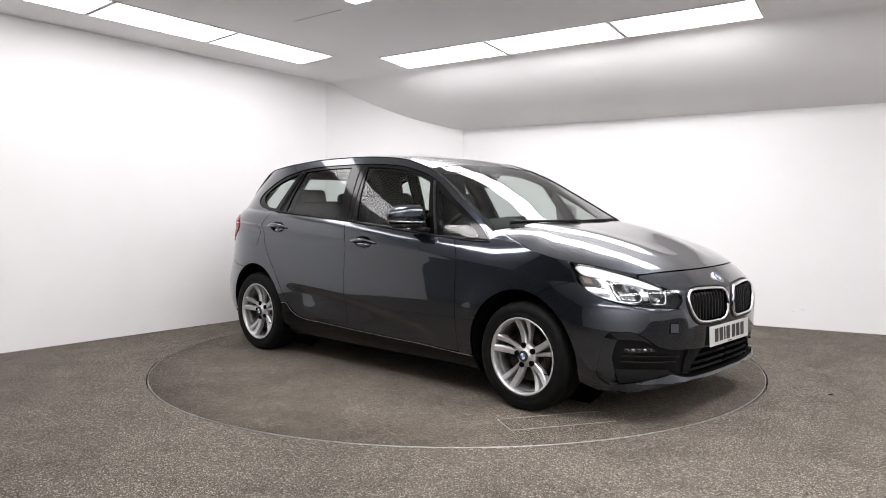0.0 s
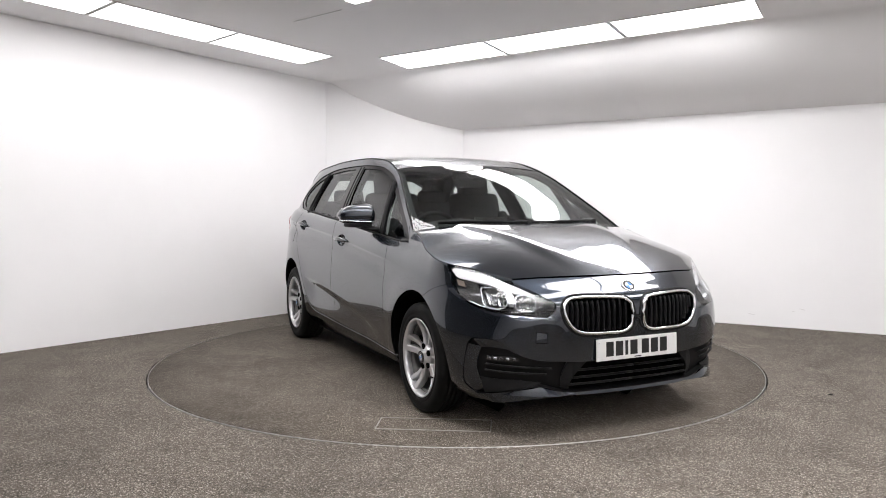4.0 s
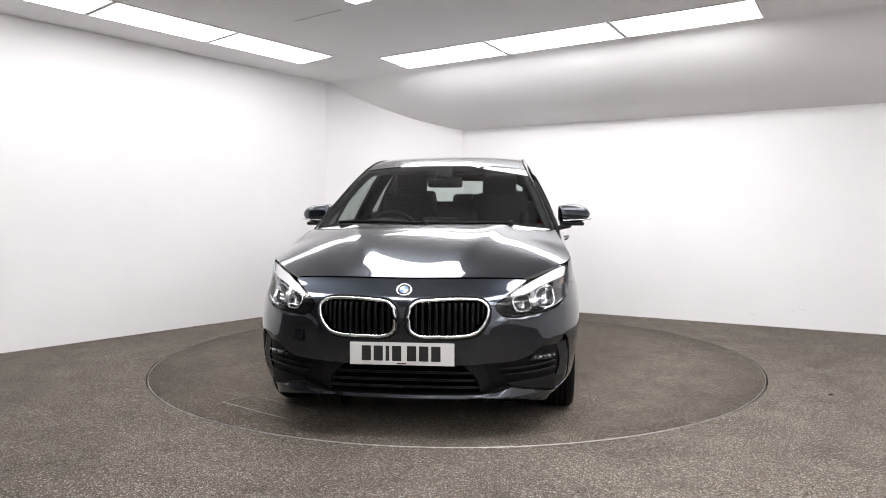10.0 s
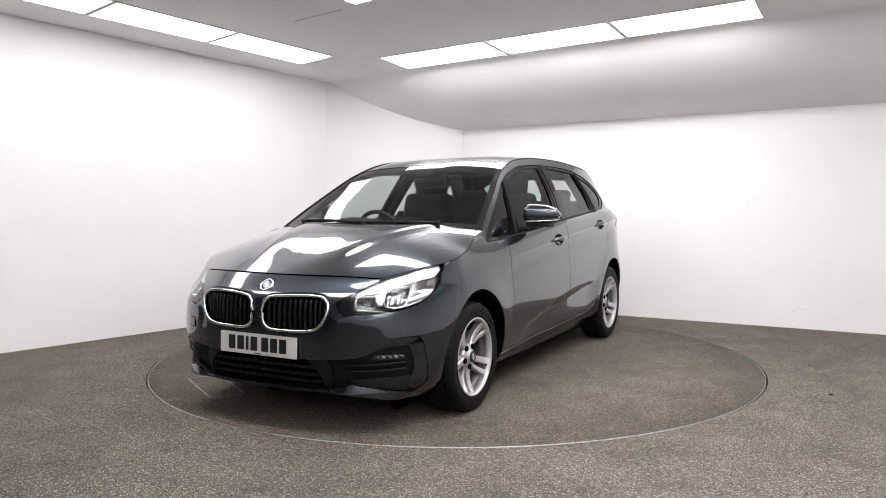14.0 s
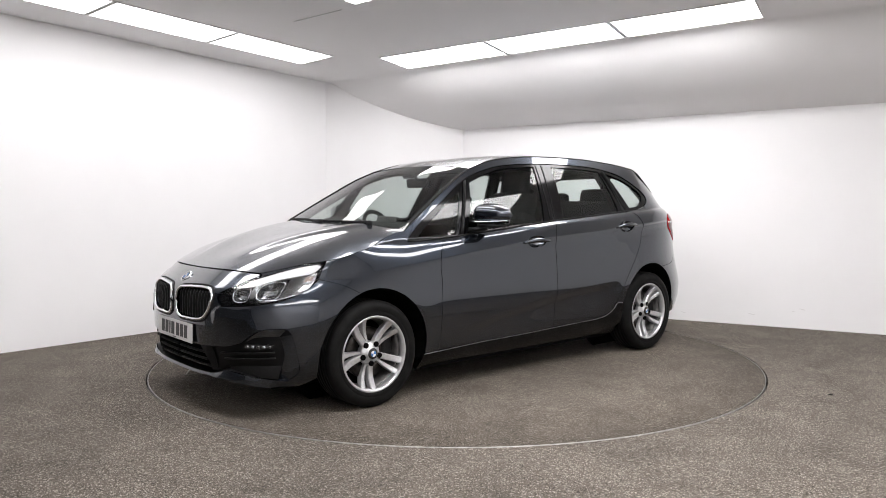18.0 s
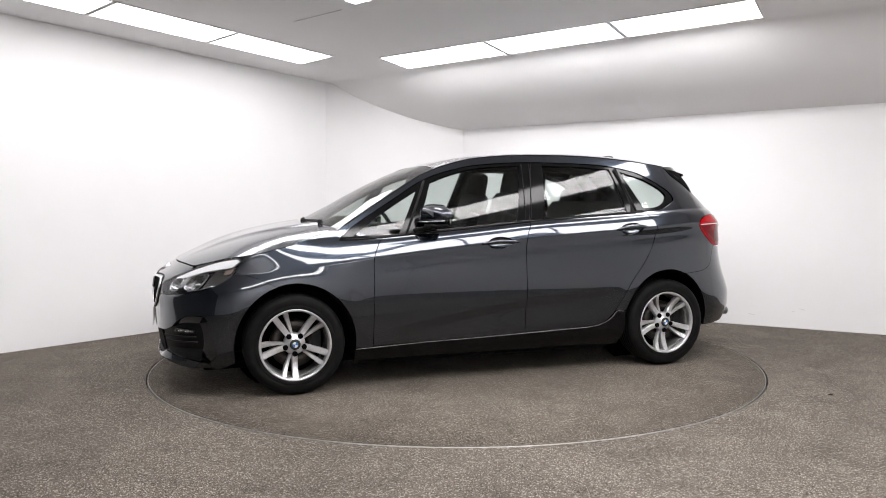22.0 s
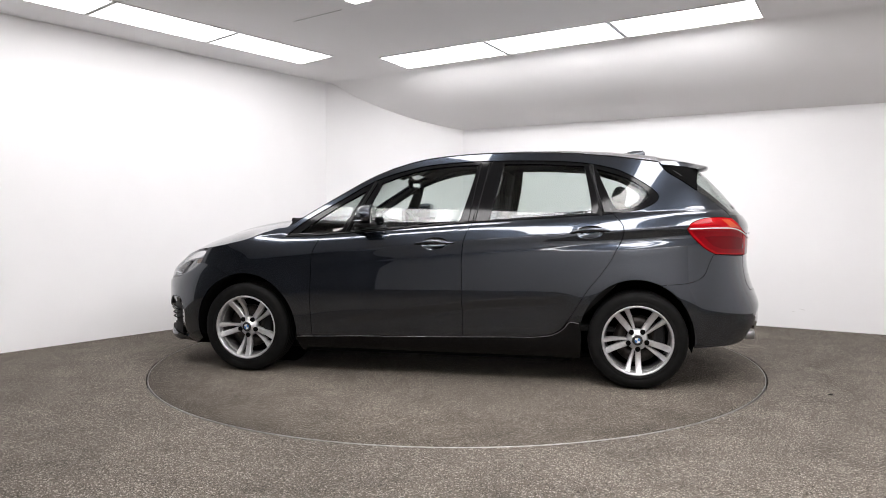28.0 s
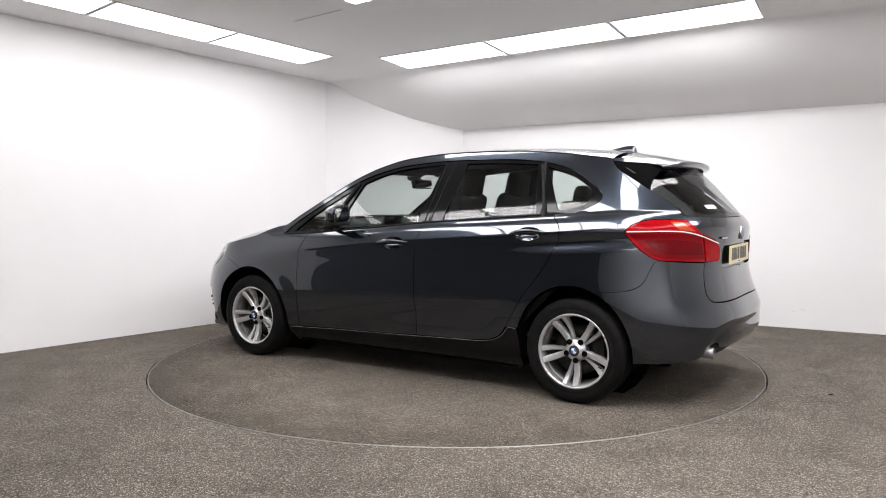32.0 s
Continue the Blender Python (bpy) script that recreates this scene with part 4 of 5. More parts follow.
BLADE_MID = [(2.235, 0.273), (2.37, 0.242), (2.55, 0.236), (SF, 0.234)]
BLADE_LOW = [(SF, 0.223), (2.55, 0.225), (2.37, 0.231), (2.22, 0.230), (2.0, 0.208), (1.78, 0.176)]
LEDGE = table([(1.80, 0.650), (1.94, 0.632), (2.13, 0.606), (2.28, 0.602), (2.34, 0.574), (2.40, 0.55)])


def brow(s, z):
    """A sharp ledge in the bumper below the headlamp, fading out downwards and to both ends."""
    d = LEDGE(s) - z
    return 0.010 * ramp(s, 1.90, 2.12) * (1 - ramp(s, 2.29, 2.36)) * np.where(d > 0, np.exp(-(d / 0.07) ** 2), 1 - ramp(-d, 0.0, 0.022))


def cup(owner, sg, cx, cz, a, b):
    """A squarish fluted reflector sunk into the headlamp, with a bright rim."""
    def shape(k, n=40):
        return [(cx + k * a * abs(math.cos(t)) ** 0.66 * (1 if math.cos(t) > 0 else -1), cz + k * b * abs(math.sin(t)) ** 0.66 * (1 if math.sin(t) > 0 else -1) - 0.10 * k * a * math.cos(t)) for t in np.linspace(0, 2 * math.pi, n + 1)]

    def sunk(u, v):
        x, y = (u - cx) / a, (v - cz + 0.10 * (u - cx)) / b
        k = np.clip(np.abs(x) ** 3 + np.abs(y) ** 3, 0, 1)
        return -0.014 - 0.050 * (1 - k) ** 0.6 + 0.0035 * np.abs(np.sin(9 * x)) * (1 - k)
    part("reflector_bowl", sheet("reflector_bowl", outline(shape(1.0), step=0.008), relief(sg, sunk), cell=0.005, lip=0), M_REFLECTOR, owner, "fluted chrome reflector")
    rim = np.array(shape(1.0)[:-1])
    part("bowl_rim", tube("bowl_rim", side(rim[:, 0], rim[:, 1], sg, -0.012)[0], 0.0032, cyclic=True, sides=6), M_SILVER, owner, "thin bright reflector rim")
    p, n = side(np.array([cx]), np.array([cz]), sg, -0.040)
    bulb = part("bulb", lathe_mesh("bulb", [(0.0, 0.020), (0.008, 0.017), (0.010, 0.008), (0.009, -0.02)], 14), M_BULB, owner, "smoked bulb")
    bulb.matrix_basis = Matrix.Translation(Vector(p[0])) @ Vector((0, 1, 0)).rotation_difference(Vector((1.0, 0.22 * sg, -0.02)).normalized()).to_matrix().to_4x4()


def build_front():
    for sg in SIDES:
        srf = on_side(sg)
        shape = outline(arch(**ARCH_F, a0=-14, a1=73), WING_SEAM[::-1], [WING_SEAM[0], (1.708, 0.755)], [(1.708, 0.755)] + LAMP_F[2:], LAMP_F2, [LAMP_F2[-1], (2.101, 0.783)], HOOD_FRONT,
                        [(SF, 0.800), (SF, 0.386)], MOUTH_TOP, MOUTH_FOG, MOUTH_OUT, [(1.80, 0.212), (1.78, 0.176)], [(1.78, 0.176), (1.72, 0.174), arch(**ARCH_F, a0=-14, a1=-13, n=2)[0]])
        part("front_bumper", sheet("front_bumper", shape, relief(sg, brow), holes=[KIDNEY], cell=0.010, gap=0.0, lip=0.03), M_PAINT, car, "dark grey front bumper with wide intakes")
        part("bumper_backing", sheet("bumper_backing", outline([(1.72, 0.50), (2.020, 0.50), (2.210, 0.45), (2.299, 0.50), (2.286, 0.73)], [(2.286, 0.73), (SF, 0.73)], [(SF, 0.73), (SF, 0.215)], [(SF, 0.215), (2.113, 0.215), (1.72, 0.19)], [(1.72, 0.19), (1.72, 0.50)]), on_side(sg, -0.055), cell=0.03, lip=0), M_DARK, car, "black ducting behind the intakes")
        # grille: chrome surround and slats
        k = KIDNEY[0]
        grille = part("grille_surround", tube("grille_surround", side(k[:, 0], k[:, 1], sg, 0.004)[0], 0.0085, cyclic=True, flat=1.0, sides=10), M_CHROME, car, "chrome kidney-shaped grille surround")
        # black tube that draws the shadow round the chrome surround
        k2 = shrink(k, -0.014)
        part("grille_shadow", tube("grille_shadow", side(k2[:, 0], k2[:, 1], sg, -0.001)[0], 0.006, cyclic=True, sides=6), M_BLACK, grille, "black line put in as shadow round the grille")
        for i in range(12):
            s = 2.352 + 0.0302 * i
            zt = 0.700 if 0 < i < 11 else 0.690
            zl = float(np.interp(s, [2.345, 2.40, 2.44, 2.50, 2.64, 2.70], [0.630, 0.567, 0.551, 0.541, 0.541, 0.550]))
            z = np.linspace(zl, zt, 9)
            p = side(np.full(9, s), z, sg, -0.016)[0]
            p[:, 1] = p[4, 1]
            part("grille_slat", tube("grille_slat", p, 0.0075, flat=1.6, sides=6), M_SLAT, grille, "black upright slat")
        # lower intake: three bars, and the slanted strut at each end
        for z in (0.345, 0.305, 0.268):
            ss = np.linspace(2.40 if z < 0.3 else 2.44, SF, 14)
            part("intake_bar", tube("intake_bar", side(ss, np.full(14, z), sg, -0.022)[0], 0.009, flat=0.7, sides=6), M_BLACK, car, "black bar across the lower intake")
        part("intake_strut", sheet("intake_strut", outline([(2.505, 0.388), (2.40, 0.392)], [(2.40, 0.392), (2.372, 0.33), (2.365, 0.250)], [(2.365, 0.250), (2.41, 0.246)], [(2.41, 0.246), (2.432, 0.31), (2.505, 0.388)]), relief(sg, lambda u, v: -0.008 - 0.25 * np.clip(2.44 - u, 0, 0.1)), cell=0.010, lip=0.04), M_BLACK, car, "black slanted strut in the lower intake")
        # fog lamp, its recess and the slats below it
        fog = part("fog_lamp", sheet("fog_lamp", outline([(1.913, 0.420), (1.998, 0.423), (2.096, 0.424)], [(2.096, 0.424), (2.122, 0.404), (2.110, 0.398)], [(2.110, 0.398), (1.998, 0.396), (1.912, 0.398)], [(1.912, 0.398), (1.908, 0.41), (1.913, 0.420)]), on_side(sg, -0.016), cell=0.008, lip=0.02), M_FOG, car, "slim dark fog lamp")
        for k in range(5):
            s = 1.932 + 0.038 * k
            part("fog_cell", tube("fog_cell", side(np.array([s - 0.011, s + 0.011]), np.array([0.410, 0.410]), sg, -0.014)[0], 0.008, flat=1.0, sides=8), M_BULB if k % 2 else M_FOG, fog, "smoked reflector cell")
        part("fog_recess", sheet("fog_recess", outline([(2.42, 0.395), (2.384, 0.397), (2.22, 0.408), (2.12, 0.432)], MOUTH_FOG, MOUTH_OUT, BLADE_TOP, [(2.235, 0.273), (2.37, 0.242)], [(2.37, 0.242), (2.42, 0.395)]), on_side(sg, -0.034), cell=0.016, gap=-0.004, lip=0), M_SLAT, car, "black plastic side intake round the fog lamp")
        part("fog_brow", sheet("fog_brow", outline([(2.105, 0.432), (2.055, 0.468), (1.972, 0.502), (1.90, 0.507), (1.84, 0.502)], [(1.84, 0.502), (1.878, 0.462)], [(1.878, 0.462), (1.96, 0.464), (2.045, 0.456)], [(2.045, 0.456), (2.105, 0.432)]), relief(sg, lambda u, v: -0.006 - 0.45 * np.clip(0.50 - v, 0, 0.045)), cell=0.008, lip=0.01), M_PAINT, car, "dark grey brow over the fog lamp")
        part("intake_wall", sheet("intake_wall", outline(MOUTH_OUT[:-1], [MOUTH_OUT[-2], (1.80, 0.212)], [(1.80, 0.212), (1.86, 0.222)], [(1.86, 0.222), (1.845, 0.29), (1.835, 0.36), (1.855, 0.42), (1.878, 0.462)], [(1.878, 0.462), (1.802, 0.476)]),
            relief(sg, lambda u, v: -0.004 - 0.30 * np.clip(u - 1.775, 0, 0.09)), cell=0.010, gap=0.001, lip=0.012), M_PAINT, car, "dark grey outer wall of the side intake")
        part("intake_floor", sheet("intake_floor", outline([(1.862, 0.224), (2.0, 0.242), (2.232, 0.274)], [(2.232, 0.274), (2.25, 0.288)], [(2.25, 0.288), (2.10, 0.298), (1.96, 0.300), (1.848, 0.300)], [(1.848, 0.300), (1.862, 0.224)]),
            relief(sg, lambda u, v: -0.002 - 0.40 * np.clip(v - 0.235, 0, 0.07)), cell=0.010, gap=0.001, lip=0.01), M_BLACK, car, "black floor of the side intake")
        for s0, z0, s1, z1 in ((2.31, 0.362, 1.90, 0.378), (2.28, 0.332, 1.89, 0.345)):
            ss = np.linspace(s1, s0, 12)
            part("fog_slat", tube("fog_slat", side(ss, z1 + (z0 - z1) * (ss - s1) / (s0 - s1), sg, -0.020)[0], 0.008, flat=0.6, sides=6), M_BLACK, car, "black slat below the fog lamp")
        top, low = table(BLADE_TOP + BLADE_MID[1:]), table(BLADE_LOW)

        def jut(u, v):
            k = np.clip((top(u) - v) / (top(u) - low(u)), 0, 1)
            return 0.002 + k * ramp(u, 1.79, 1.92) * (0.012 + 0.016 * ramp(u, 1.80, 2.0) * (1 - ramp(u, 2.25, 2.45)))
        part("front_lip", sheet("front_lip", outline(BLADE_TOP, BLADE_MID, [BLADE_MID[-1], BLADE_LOW[0]], BLADE_LOW, [BLADE_LOW[-1], BLADE_TOP[0]]), relief(sg, jut), cell=0.006, lip=0.02), M_PAINT, car, "dark grey blade along the bumper's foot")
        ss = np.linspace(1.86, SF, 30)
        part("mouth_floor", quilt("mouth_floor", [side(ss, top(ss) - 0.003, sg, d)[0] for d in (0.0, -0.03, -0.08)]), M_SLAT, car, "black plastic floor of the lower intake")
        # headlamp
        lens = outline(LAMP_F, LAMP_F2, LAMP_F3)
        lamp = part("headlamp", sheet("headlamp", lens, on_side(sg, -0.075), cell=0.02, gap=-0.004, lip=0), M_BLACK, car, "black headlamp housing")
        part("lens", sheet("lens", lens, on_side(sg, 0.001), cell=0.012, gap=0.002, lip=0.004), M_LENS, lamp, "clear headlamp lens")
        wedge = outline([(2.186, 0.728), (2.101, 0.770), (1.964, 0.818), (1.847, 0.843), (1.774, 0.846), (1.738, 0.836)], [(1.738, 0.836), (1.763, 0.80), (1.830, 0.790)], [(1.830, 0.790), (1.964, 0.770), (2.078, 0.738), (2.186, 0.728)])
        part("light_guide", sheet("light_guide", wedge, on_side(sg, -0.012), cell=0.008, lip=0.02), M_ENAMEL, lamp, "white daytime-light wedge")
        wing = outline([(1.738, 0.80), (1.723, 0.76), (1.752, 0.715), (1.813, 0.682)], [(1.813, 0.682), (1.920, 0.655)], [(1.920, 0.655), (1.895, 0.72), (1.885, 0.780)], [(1.885, 0.780), (1.738, 0.80)])
        part("side_reflector", sheet("side_reflector", wing, on_side(sg, -0.022), cell=0.01, lip=0.02), M_REFLECTOR, lamp, "bright side reflector")
        part("turn_signal", sheet("turn_signal", outline([(1.746, 0.790), (1.797, 0.782)], [(1.797, 0.782), (1.791, 0.755)], [(1.791, 0.755), (1.743, 0.760)], [(1.743, 0.760), (1.746, 0.790)]), on_side(sg, -0.018), cell=0.008, lip=0.01), M_AMBER, lamp, "pale amber reflector")
        for q in ((1.957, 0.709, 0.070, 0.049), (2.124, 0.688, 0.054, 0.040)):
            cup(lamp, sg, *q)
        bezel = outline([(2.255, 0.700), (2.18, 0.724), (2.078, 0.734), (1.964, 0.766), (1.885, 0.776)], [(1.885, 0.776), (1.882, 0.71), (1.90, 0.656)], [(1.90, 0.656), (2.009, 0.638), (2.149, 0.626), (2.244, 0.622)], [(2.244, 0.622), (2.276, 0.652), (2.276, 0.678), (2.255, 0.700)])
        holes = [outline([(cx + a * abs(math.cos(t)) ** 0.66 * (1 if math.cos(t) > 0 else -1), cz + b * abs(math.sin(t)) ** 0.66 * (1 if math.sin(t) > 0 else -1) - 0.10 * a * math.cos(t)) for t in np.linspace(0, 2 * math.pi, 41)], step=0.008) for cx, cz, a, b in ((1.957, 0.709, 0.070, 0.049), (2.124, 0.688, 0.054, 0.040))]
        part("bezel", sheet("bezel", bezel, on_side(sg, -0.014), holes=holes, cell=0.006, lip=0.006), M_TRIM, lamp, "satin black bezel round the reflectors")
        part("lamp_divider", sheet("lamp_divider", outline([(2.060, 0.742), (2.064, 0.70), (2.060, 0.668)], [(2.060, 0.668), (2.036, 0.672)], [(2.036, 0.672), (2.030, 0.70), (2.034, 0.748)], [(2.034, 0.748), (2.060, 0.742)]), on_side(sg, -0.010), cell=0.006, lip=0.006), M_SILVER, lamp, "bright divider between the reflectors")
        c = smooth_run([(1.80, 0.690), (1.90, 0.664), (1.99, 0.652)])
        part("light_strip", tube("light_strip", side(c[:, 0], c[:, 1], sg, -0.012)[0], 0.004, sides=6), M_SILVER, lamp, "thin bright strip under the reflector")
    part("tow_seam", sheet("tow_seam", outline([(2.202, 0.548), (2.265, 0.543)], [(2.265, 0.543), (2.269, 0.491)], [(2.269, 0.491), (2.205, 0.494)], [(2.205, 0.494), (2.202, 0.548)]), on_side(-1.0, 0.0055), cell=0.012, lip=0.006), M_DARK, car, "dark joint round the towing eye cover")
    part("tow_cover", sheet("tow_cover", outline([(2.205, 0.545), (2.262, 0.540)], [(2.262, 0.540), (2.266, 0.494)], [(2.266, 0.494), (2.208, 0.497)], [(2.208, 0.497), (2.205, 0.545)]), on_side(-1.0, 0.0068), cell=0.012, lip=0.003), M_PAINT, car, "dark grey towing eye cover")
    # hood: one sheet over both halves
    half = smooth_run(HOOD_SIDE)
    p = side(half[:, 0], half[:, 1])[0]
    f = smooth_run(HOOD_FRONT)
    pf = side(f[:, 0], f[:, 1])[0]
    le = np.vstack([p, pf[1:]])[:, :2]
    le = le - np.array([0.003, 0.003])
    rear = np.array([(1.155 - 0.1 * abs(y / 0.72) ** 2.5, y) for y in np.linspace(-0.715, 0.715, 40)])
    left = le[le[:, 1] > 0.004]
    right = (left * np.array([1, -1]))[::-1]
    poly = np.vstack([rear, left, right])
    corners = np.array([rear[0], rear[-1], left[len(p) - 1], right[len(right) - len(p)]])
    part("hood", sheet("hood", (poly, corners), hood, cell=0.018, lip=0.02), M_PAINT, car, "dark grey sculpted hood")
    # cowl below the windscreen and the wipers
    rows = []
    for t in np.linspace(0, 1, 5):
        rows.append([(1.165 - 0.10 * abs(v) ** 2.5 + 0.02 - 0.06 * t, 0.72 * v, 1.028 - 0.02 * abs(v) ** 2 + 0.012 * t) for v in np.linspace(-1, 1, 21)])
    part("cowl", quilt("cowl", rows), M_BLACK, car, "black cowl below the windscreen")

    def wiper(x0, y0, x1, y1, lift=0.012):
        n = 12
        t = np.linspace(0, 1, n)
        y = y0 + (y1 - y0) * t
        x = x0 + (x1 - x0) * t
        z = np.interp(x, [0.80, 0.99, 1.16], [1.212, 1.105, 1.035]) * 0 + 1.050 + 0.35 * np.clip(1.13 - x - 0.10 * np.abs(y / 0.72) ** 2.4, 0, 1) + lift
        arm = part("wiper", tube("wiper", np.stack([x, y, z], 1), [0.010 - 0.005 * k for k in t], sides=6), M_BLACK, car, "black windscreen wiper")
        part("wiper_blade", tube("wiper_blade", np.stack([x - 0.01, y, z - 0.006], 1)[2:], 0.006, flat=1.6, sides=6), M_RUBBER, arm, "rubber wiper blade")
        part("wiper_cap", lathe_mesh("wiper_cap", [(0.0, 0.016), (0.014, 0.013), (0.017, 0.0), (0.017, -0.01)], 16, "z"), M_BLACK, arm).location = (x0, y0, z[0] - 0.004)
    wiper(1.15, -0.02, 1.055, -0.60)
    wiper(1.115, 0.50, 1.14, -0.06)
    # badge, number plate
    badge(Vector((2.090, 0, 0.750)), Vector((0.70, 0, 0.71)))
    number_plate("front_number_plate", Matrix.Translation((2.168, 0, 0.4445)) @ Matrix.Rotation(radians(90), 4, "Z") @ Matrix.Rotation(radians(90 - 2), 4, "X"), M_WHITE_PLATE, "white front number plate with a row of black marks")


def badge(at, normal):
    q = Vector((0, 0, 1)).rotation_difference(normal.normalized()).to_matrix().to_4x4()
    b = part("badge", lathe_mesh("badge", [(0.0, 0.004), (0.030, 0.004), (0.034, 0.007), (0.040, 0.006), (0.041, 0.0), (0.041, -0.006)], 32, "z"), M_SATIN, car, "round bright-rimmed badge")
    b.matrix_basis = Matrix.Translation(at) @ q
    part("badge_ring", lathe_mesh("badge_ring", [(0.022, 0.0055), (0.033, 0.0055), (0.033, 0.003)], 32, "z"), M_INK, b, "black ring")
    for k in range(4):
        bm = bmesh.new()
        c = bm.verts.new((0, 0, 0.0056))
        ring = [bm.verts.new((0.022 * math.cos(a), 0.022 * math.sin(a), 0.0056)) for a in np.linspace(k * math.pi / 2, (k + 1) * math.pi / 2, 9)]
        for i in range(8):
            bm.faces.new((c, ring[i], ring[i + 1]))
        part("badge_quarter", bm, M_BLUE if k % 2 else M_ENAMEL, b)


def number_plate(name, m, mat, label):
    """x along the plate, y up it, z out of it."""
    pl = part(name, box((0.520, 0.111, 0.005), None, 0.002), mat, car, label)
    pl.matrix_basis = m
    x = -0.20
    for k in range(7):
        w = 0.018 if k == 2 else 0.046
        part("mark", box((w, 0.074, 0.0012), pose(x + w / 2, 0.002, 0.0030), 0.0004), M_INK, pl, "plain black mark")
        x += w + (0.028 if k == 3 else 0.014)
    part("maker_line", box((0.045, 0.005, 0.001), pose(0, -0.047, 0.0030), 0.0003), M_INK, pl)
    for sgx in (-1, 1):
        part("screw_cap", lathe_mesh("screw_cap", [(0.0, 0.0045), (0.005, 0.0042), (0.006, 0.002)], 12, "z"), mat, pl).location = (sgx * 0.24, 0.038, 0.0)


def build_rear():
    for sg in SIDES:
        srf = on_side(sg)
        recess = outline([(SR - 0.02, 0.942), (-2.423, 0.942), (-2.321, 0.938)], [(-2.321, 0.938), (-2.295, 0.87), (-2.313, 0.80)], [(-2.313, 0.80), (-2.423, 0.795), (SR - 0.02, 0.795)], [(SR - 0.02, 0.795), (SR - 0.02, 0.942)])
        part("tailgate", sheet("tailgate", outline([(SR, 1.09), (-2.265, 1.094), (-1.992, 1.102)], [(-1.992, 1.102), (-1.987, 1.085)], LAMP_T2, [LAMP_T2[-1], (-2.118, 0.840)], [(-2.118, 0.840), (-2.108, 0.75), (-2.103, 0.665)], [(-2.103, 0.665), (-2.126, 0.628), (-2.184, 0.617), (SR, 0.617)], [(SR, 0.617), (SR, 1.09)]),
            srf, holes=[recess], cell=0.014, gap=0.0, lip=0.03), M_PAINT, car, "dark grey tailgate")
        part("plate_recess", sheet("plate_recess", outline([(SR, 0.97), (-2.265, 0.97)], [(-2.265, 0.97), (-2.265, 0.77)], [(-2.265, 0.77), (SR, 0.77)], [(SR, 0.77), (SR, 0.97)]), on_side(sg, -0.022), cell=0.03, lip=0), M_PAINT, car, "dark grey recess for the number plate")
        crease = table([(-2.60, 0.52), (-2.22, 0.508), (-2.11, 0.462), (-2.04, 0.39), (-1.98, 0.30)][::-1])

        def hollow(u, v):
            return -0.012 * ramp(crease(u) - v, -0.012, 0.060) * ramp(-u, 1.97, 2.10)
        part("rear_bumper", sheet("rear_bumper", outline(BUMP_SEAM, arch(**ARCH_R, a0=113.5, a1=186), [arch(**ARCH_R, a0=186, a1=187, n=2)[0], (-1.758, 0.275), (-1.887, 0.280), (-2.0, 0.300)],
            [(-2.0, 0.300), (-2.05, 0.318)], [(-2.05, 0.318), (-2.075, 0.375), (-2.13, 0.385), (-2.18, 0.350)], [(-2.18, 0.350), (-2.26, 0.345), (-2.377, 0.350), (SR - 0.0016, 0.352)], [(SR - 0.0016, 0.352), (SR - 0.0016, 0.611)], [(SR - 0.0016, 0.611), (-2.184, 0.611), (-2.126, 0.622), (-2.096, 0.66)], [(-2.096, 0.66), (-2.103, 0.75), (-2.114, 0.838)], [(-2.114, 0.838), (-1.964, 0.845), (-1.778, 0.857)]),
            relief(sg, hollow), cell=0.011, gap=0.0015, lip=0.03), M_PAINT, car, "dark grey rear bumper")
        part("diffuser", sheet("diffuser", outline([(SR, 0.49), (-2.377, 0.463), (-2.238, 0.402), (-2.145, 0.336), (-2.067, 0.293), (-1.938, 0.28)], [(-1.938, 0.28), (-2.0, 0.27)], [(-2.0, 0.27), (-2.2, 0.25), (SR, 0.24)], [(SR, 0.24), (SR, 0.49)]), on_side(sg, -0.07), cell=0.02, lip=0.02), M_BLACK, car, "black lower valance")
        # tail lamp: the part on the body and the part on the tailgate
        body = outline(LAMP_T, [LAMP_T[-1], (-2.035, 1.035), (-2.075, 1.008)], [(-2.075, 1.008), (-2.096, 0.93), (-2.116, 0.842)], [(-2.116, 0.842), (-1.964, 0.849), (-1.790, 0.857)], LAMP_T4)
        lamp = part("tail_lamp", sheet("tail_lamp", body, on_side(sg, 0.004), cell=0.012, gap=0.003, lip=0.02), M_RED, car, "red wrap-round tail lamp")
        gate = outline([(-2.082, 1.004), (-2.145, 0.985), (-2.232, 0.957)], [(-2.232, 0.957), (-2.272, 0.90), (-2.272, 0.845)], [(-2.272, 0.845), (-2.124, 0.842)], [(-2.124, 0.842), (-2.103, 0.93), (-2.082, 1.004)])
        part("gate_lamp", sheet("gate_lamp", gate, on_side(sg, 0.004), cell=0.012, gap=0.002, lip=0.02), M_RED, lamp, "red lamp on the tailgate")
        lower = outline([(-1.620, 1.004), (-1.810, 1.010), (-1.964, 1.004), (-2.067, 0.985)], [(-2.067, 0.985), (-2.105, 0.86)], [(-2.105, 0.86), (-1.964, 0.862), (-1.810, 0.868)], [(-1.810, 0.868), (-1.732, 0.90), (-1.620, 1.004)])
        part("lower_lens", sheet("lower_lens", lower, on_side(sg, 0.0055), cell=0.012, lip=0.003), M_RED_DARK, lamp, "deep red lower lens")
        c = smooth_run([(-1.609, 1.018), (-1.707, 1.020), (-1.810, 1.021), (-1.938, 1.017), (-2.054, 0.995), (-2.145, 0.97), (-2.238, 0.945)])
